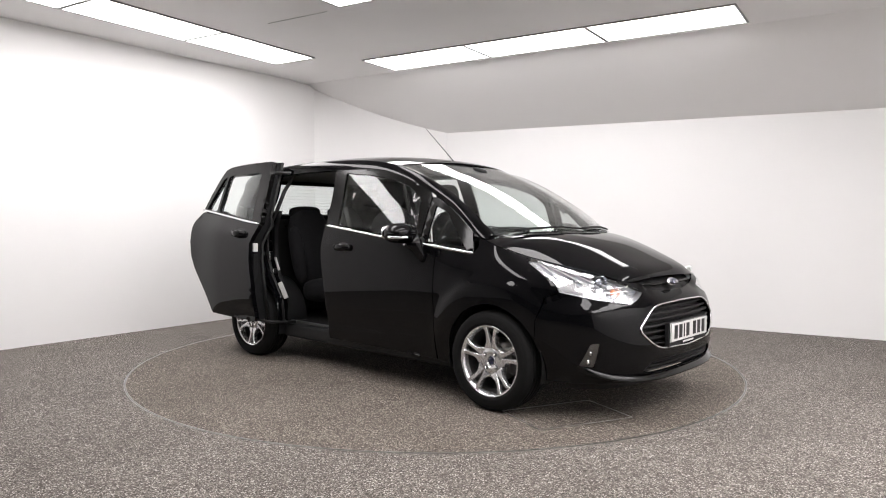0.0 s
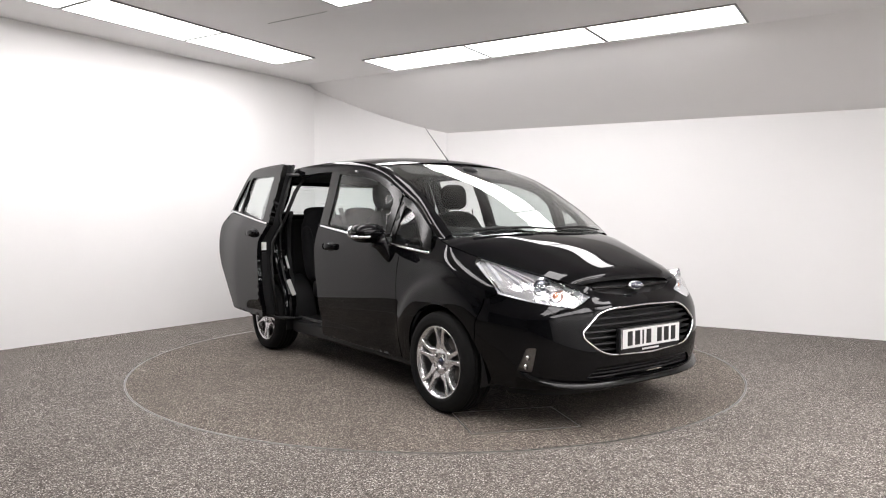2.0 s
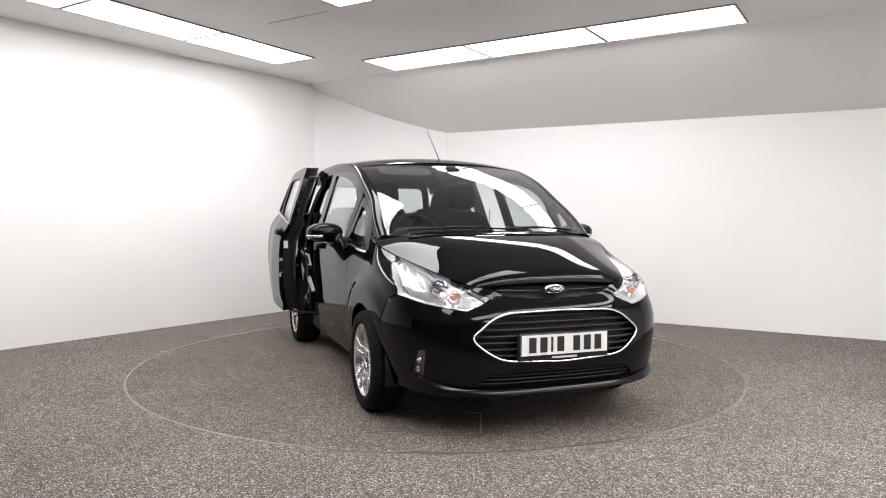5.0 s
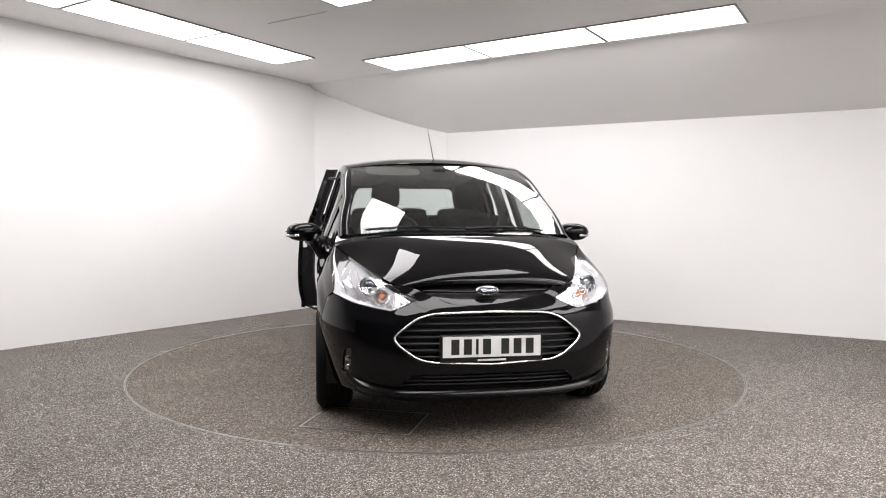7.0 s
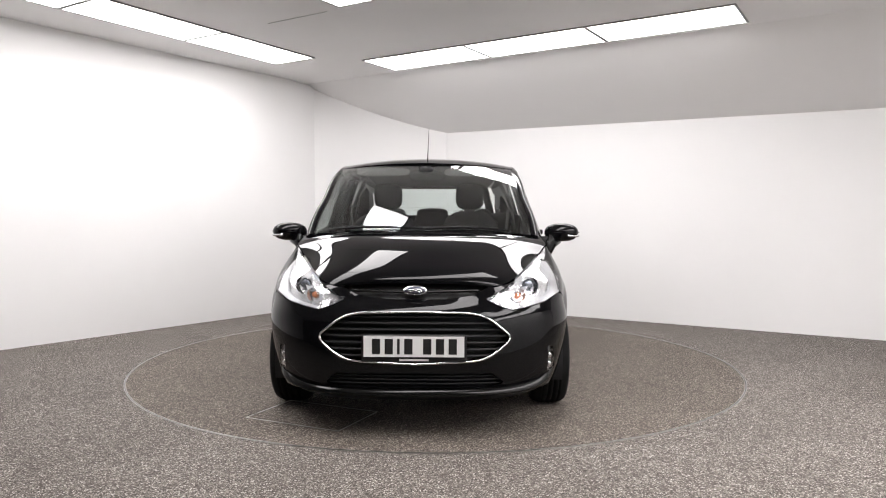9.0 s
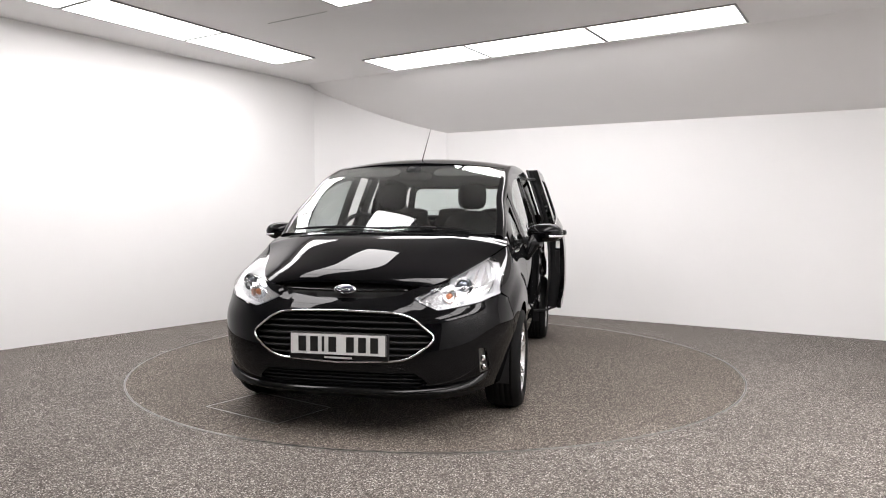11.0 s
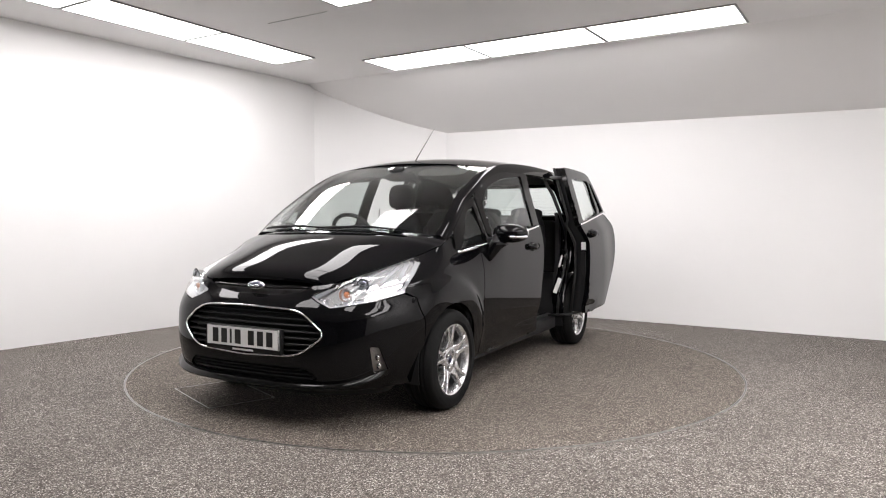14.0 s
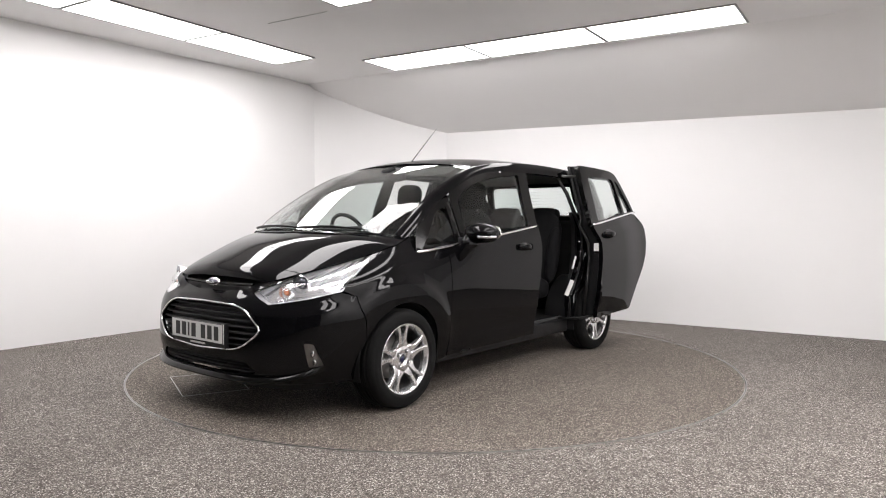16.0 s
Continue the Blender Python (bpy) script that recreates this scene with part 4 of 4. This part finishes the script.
    part("edge_seal", lift(tube([r[3] + Vector((0.012, -0.004, 0)) for r in rows], 0.012, n=8)), M_SEAL, door, "rubber seal along the edge")
    base = flank(x0 - 0.02, 0.90)
    part("latch", lift(box_mesh(base + Vector((-0.012, -0.075, -0.35)), base + Vector((0.006, -0.035, -0.05)), 0.004)), M_PLASTIC, door, "black latch on the edge")
    part("sticker", lift(box_mesh(base + Vector((-0.012, -0.070, -0.03)), base + Vector((0.010, -0.036, 0.035)))), M_STICKER, door, "small white sticker")
    part("lower_arm", lift(tube([flank(-0.33, 0.36) - Vector((0, 0.05, 0.03)), Vector((-0.92, 0.90, 0.315)), Vector((-0.82, 0.74, 0.31))], 0.011, n=8)), M_PLASTIC, door, "dark steel slide arm")
    part("upper_arm", lift(tube([glasshouse(-0.34, 1.5) - Vector((0, 0.05, 0)), Vector((-0.84, 0.66, 1.50))], 0.012, n=8)), M_DARKMETAL, door)


def build_wheel(car):
    """One alloy wheel, its outer face to +y, its centre at the origin."""
    def lathe(profile, n=72, bm=None):
        bm = bm or bmesh.new()
        rows = []
        q = R_TYRE / 0.310
        for k in range(n):
            a = 2 * math.pi * k / n
            rows.append([bm.verts.new((q * r * math.cos(a), y, q * r * math.sin(a))) for r, y in profile])
        for k in range(n):
            a, b = rows[k], rows[(k + 1) % n]
            for i in range(len(profile) - 1):
                f = bm.faces.new((a[i], b[i], b[i + 1], a[i + 1]))
                f.smooth = True
        bmesh.ops.recalc_face_normals(bm, faces=bm.faces)
        return bm
    wheel = part("wheel", lathe([(0.205, 0.065), (0.19, 0.03), (0.185, -0.08), (0.20, -0.12), (0.0, -0.121)]), M_DARKMETAL, None, "")
    part("tyre", lathe([(0.213, -0.085), (0.232, -0.100), (0.265, -0.107), (0.288, -0.100), (0.300, -0.084), (0.308, -0.06), (0.3095, -0.052), (0.303, -0.050), (0.303, -0.044), (0.310, -0.042), (0.310, -0.020), (0.303, -0.018), (0.303, -0.011), (0.310, -0.009), (0.310, 0.009), (0.303, 0.011), (0.303, 0.018), (0.310, 0.020), (0.310, 0.042), (0.303, 0.044), (0.303, 0.050), (0.3095, 0.052), (0.308, 0.06), (0.300, 0.084), (0.290, 0.098), (0.286, 0.0985), (0.280, 0.103), (0.262, 0.1075), (0.240, 0.1045), (0.236, 0.1055), (0.229, 0.100), (0.218, 0.093), (0.213, 0.08)]), M_RUBBER, wheel, "black tyre")
    rim = part("rim", lathe([(0.197, 0.03), (0.199, 0.070), (0.203, 0.080), (0.209, 0.088), (0.2165, 0.0955), (0.2205, 0.094), (0.2205, 0.084), (0.215, 0.07)]), M_ALLOY, wheel, "silver alloy rim")
    part("brake_disc", lathe([(0.02, 0.0), (0.075, 0.002), (0.08, -0.012), (0.132, -0.012), (0.134, -0.02), (0.134, -0.034)]), M_DISC, wheel, "grey brake disc")
    part("caliper", box_mesh((-0.165, -0.05, -0.06), (-0.10, 0.02, 0.07), 0.015), M_DARKMETAL, wheel)
    part("hub_face", lathe([(0.088, 0.030), (0.086, 0.062), (0.078, 0.0715), (0.045, 0.0735), (0.036, 0.070), (0.033, 0.062), (0.0, 0.061)], 48), M_ALLOY, wheel, "silver hub centre")
    part("centre_cap", blob((0, 0.062, 0), (0.027, 0.012, 0.027)), M_BLUE, wheel, "dark blue centre cap")
    part("cap_ring", tube([(0.028 * math.cos(a), 0.067, 0.028 * math.sin(a)) for a in np.linspace(0, 2 * math.pi, 29)[:-1]], 0.0028, True, 6, up=Vector((0, 1, 0))), M_CHROME, wheel)
    for k in range(4):
        a = math.pi / 2 * k + 0.5
        c = (0.053 * math.cos(a), 0.0725, 0.053 * math.sin(a))
        part("lug_recess", blob(c, (0.0140, 0.0075, 0.0140), seg=14), M_DARKMETAL, wheel)
        part("lug_nut", blob((c[0], 0.076, c[2]), (0.0080, 0.010, 0.0080), seg=12), M_CHROME, wheel)
    # five pairs of spokes, parting towards the rim
    bm0 = bmesh.new()
    for sgn in (-1, 1):
        prof = ((0.060, 0.026, 0.028, 0.068, 0.030), (0.080, 0.0255, 0.0270, 0.0745, 0.033), (0.100, 0.0205, 0.0200, 0.078, 0.038), (0.112, 0.0195, 0.0140, 0.080, 0.042), (0.145, 0.0235, 0.0120, 0.084, 0.050), (0.175, 0.0310, 0.0125, 0.088, 0.06), (0.192, 0.0385, 0.0155, 0.090, 0.066), (0.205, 0.048, 0.024, 0.091, 0.07))
        rows = []
        for r, off, hw, yt, yb in prof:
            rows.append([(sgn * off - hw, yb, r), (sgn * off - hw * 0.92, yt - 0.004, r), (sgn * off - hw * 0.68, yt, r), (sgn * off + hw * 0.68, yt, r), (sgn * off + hw * 0.92, yt - 0.004, r), (sgn * off + hw, yb, r)])
        vr = [[bm0.verts.new(q) for q in r] for r in rows]
        for a, b in zip(vr, vr[1:]):
            for i in range(5):
                bm0.faces.new((a[i], a[i + 1], b[i + 1], b[i]))
        bm0.faces.new(vr[0])
        bm0.faces.new(vr[-1])
    bmesh.ops.recalc_face_normals(bm0, faces=bm0.faces)
    spoke_mesh = mesh_of("spoke", bm0, M_ALLOY)
    for k in range(5):
        ob = new("spoke", spoke_mesh)
        ob.parent = wheel
        ob.matrix_basis = pose(0, 0, 0, 0, 72 * k + 8, 0)
    wheel.parent = car
    wheel["label"] = "silver twin-spoke alloy wheel with black tyre"
    spots = [(AXLE, 0.784, 0, -3), (-AXLE, 0.781, 0, 28), (AXLE, -0.784, 180, -10), (-AXLE, -0.781, 180, 28)]
    for i, (x, y, turn, roll) in enumerate(spots):
        m = Matrix.Translation((x, y, R_TYRE - 0.001)) @ pose(0, 0, 0, 0, 0, turn) @ pose(0, 0, 0, 0, roll, 0)
        if i:
            copy_thing(wheel, m)
        else:
            wheel.matrix_basis = m
    for x in (AXLE, -AXLE):
        for sd in (1, -1):
            rows = []
            for a in np.linspace(radians(-15), radians(195), 22):
                rows.append([Vector((x + 0.352 * math.cos(a), y, HUB + 0.352 * math.sin(a))) for y in (0.835, 0.70, 0.56)])
            bm = grid_rows(rows, 0.004, centre=(x, 0.7, -3))
            part("arch_liner", mirrored(bm) if sd < 0 else bm, M_PLASTIC, car, "dull black wheel arch liner")


def build_cabin(car):
    part("underbody", box_mesh((-1.85, -0.55, 0.17), (1.75, 0.55, 0.24), 0.02), M_PLASTIC, car, "dark flat underbody")
    part("cabin_floor", box_mesh((-1.80, -0.68, 0.25), (1.0, 0.68, 0.31), 0.01), M_CARPET, car, "dark carpeted cabin floor")
    part("bulkhead", box_mesh((0.98, -0.74, 0.25), (1.03, 0.74, 0.93), 0.01), M_TRIM, car)
    rows = []
    for t in np.linspace(-1, 1, 25):
        q = 1 - t * t
        rows.append([Vector((1.10 + 0.2 * q, 0.72 * t, 1.025 + 0.01 * q)), Vector((0.95 + 0.1 * q, 0.73 * t, 1.035 + 0.012 * q)), Vector((0.80 + 0.05 * q, 0.73 * t, 1.03 + 0.02 * math.exp(-((t + 0.45) / 0.2) ** 2))), Vector((0.70, 0.73 * t, 0.985)), Vector((0.70, 0.73 * t, 0.80)), Vector((0.78, 0.73 * t, 0.55))])
    dash = part("dashboard", grid_rows(rows, 0.02, centre=(1.2, 0, 0.4)), M_TRIM, car, "dark moulded dashboard")
    part("binnacle", blob((0.74, -0.35, 1.035), (0.13, 0.17, 0.05), square=3), M_TRIM, dash)
    part("screen_hood", blob((0.78, 0.0, 1.04), (0.10, 0.13, 0.045), square=3), M_TRIM, dash)
    tilt = Matrix.Translation((0.545, -0.345, 1.005)) @ pose(0, 0, 0, 0, -64, 0)
    ring = [tilt @ Vector((0.182 * math.cos(a), 0.182 * math.sin(a), 0)) for a in np.linspace(0, 2 * math.pi, 41)[:-1]]
    wheel = part("steering_wheel", tube(ring, 0.0155, True, 10), M_TRIM, car, "dark steering wheel with light spoke trim")
    part("steering_hub", blob(tilt @ Vector((0, 0, -0.01)), (0.05, 0.075, 0.065), pose(0, 0, 0, 0, 26, 0), square=2.6), M_TRIM, wheel)
    for a in (0.0, math.pi, -math.pi / 2):
        part("steering_spoke", tube([tilt @ Vector((0.05 * math.sin(a), 0.05 * math.cos(a), -0.01)), tilt @ Vector((0.175 * math.sin(a), 0.175 * math.cos(a), 0))], 0.014, n=8), M_REFLECT2, wheel)
    part("column", tube([tilt @ Vector((0, 0, -0.02)), (0.85, -0.345, 0.86)], 0.05, n=10), M_TRIM, wheel)

    def seat(y, x, w, name, front=True):
        s = part(name, blob((x + 0.27, y, 0.56), (0.27, w / 2, 0.10), pose(0, 0, 0, 0, -6, 0), square=3.6), M_FABRIC, car, "dark grey fabric seat")
        tall = 0.34 if front else 0.345
        part("backrest", blob((x - 0.06, y, 0.60 + tall * 0.80), (0.085, w / 2 * 0.97, tall), pose(0, 0, 0, 0, -14, 0), square=3.2), M_FABRIC, s)
        for k in (-1, 1):
            part("bolster", blob((x - 0.015, y + k * w * 0.42, 0.84), (0.07, 0.045, 0.24), pose(0, 0, 0, 0, -14, 0), square=2.6), M_FABRIC, s)
        hx, hz = (x - 0.17, 1.322) if front else (x - 0.155, 1.185)
        part("headrest", blob((hx, y, hz), (0.055, 0.115 if front else 0.15, 0.105 if front else 0.055), pose(0, 0, 0, 0, -8, 0), square=3.4), M_FABRIC, s, "padded fabric headrest")
        for k in (-1, 1):
            part("headrest_post", tube([(hx + 0.02, y + 0.05 * k, hz - 0.18), (hx, y + 0.05 * k, hz - 0.05)], 0.006, n=6), M_CHROME, s)
        return s
    for y in (-0.335, 0.335):
        seat(y, 0.02, 0.50, "front_seat")
    for y in (-0.41, 0.0, 0.41):
        seat(y, -0.98, 0.42, "rear_seat", False)
    part("parcel_shelf", box_mesh((-1.80, -0.56, 1.06), (-1.20, 0.56, 1.09), 0.01), M_CARPET, car)
    part("rear_seat_panel", box_mesh((-1.33, -0.64, 0.31), (-1.22, 0.64, 1.13), 0.03), M_CARPET, car, "dark carpeted back of the rear bench")
    part("console", box_mesh((0.0, -0.10, 0.31), (0.75, 0.10, 0.62), 0.04), M_TRIM, car)
    mirror = part("rear_view_mirror", blob((0.42, 0, 1.455), (0.022, 0.125, 0.036), square=3.4), M_TRIM, car, "black interior mirror")
    part("mirror_stem", tube([(0.42, 0, 1.47), (0.47, 0, 1.505)], 0.012, n=8), M_TRIM, mirror)
    part("sensor_pod", blob((0.47, 0, 1.495), (0.05, 0.055, 0.022), pose(0, 0, 0, 0, 24, 0), square=3), M_TRIM, car)
    for y in (-0.33, 0.33):
        part("sun_visor", blob((0.36, y, 1.488), (0.085, 0.20, 0.010), pose(0, 0, 0, 0, 24, 0), square=4), M_HEADLINER, car)
    part("paper", box_mesh((1.10, -0.47, 1.046), (1.16, -0.40, 1.050)), M_STICKER, car, "small white paper on the dashboard")
    for sd in (1, -1):
        part("seat_belt", tube([(-0.30, sd * 0.66, 1.22), (-0.22, sd * 0.62, 0.9), (-0.15, sd * 0.60, 0.45)], 0.022, n=6, flat=0.15), M_SEAL, car)


def build_car():
    car = tagged(new("car"), "gloss black five-door compact people carrier with open sliding doors", "car")
    build_front(car)
    build_glasshouse(car)
    build_wheel(car)
    build_cabin(car)
    return car


car = build_car()


def motions():
    rows = [(t, pose(0, 0, 0, 0, 0, heading(t))) for t in range(0, 17)]
    walk(turntable, rows)
    walk(car, [(t, m @ pose(0.028, -0.07, 0)) for t, m in rows])


motions()
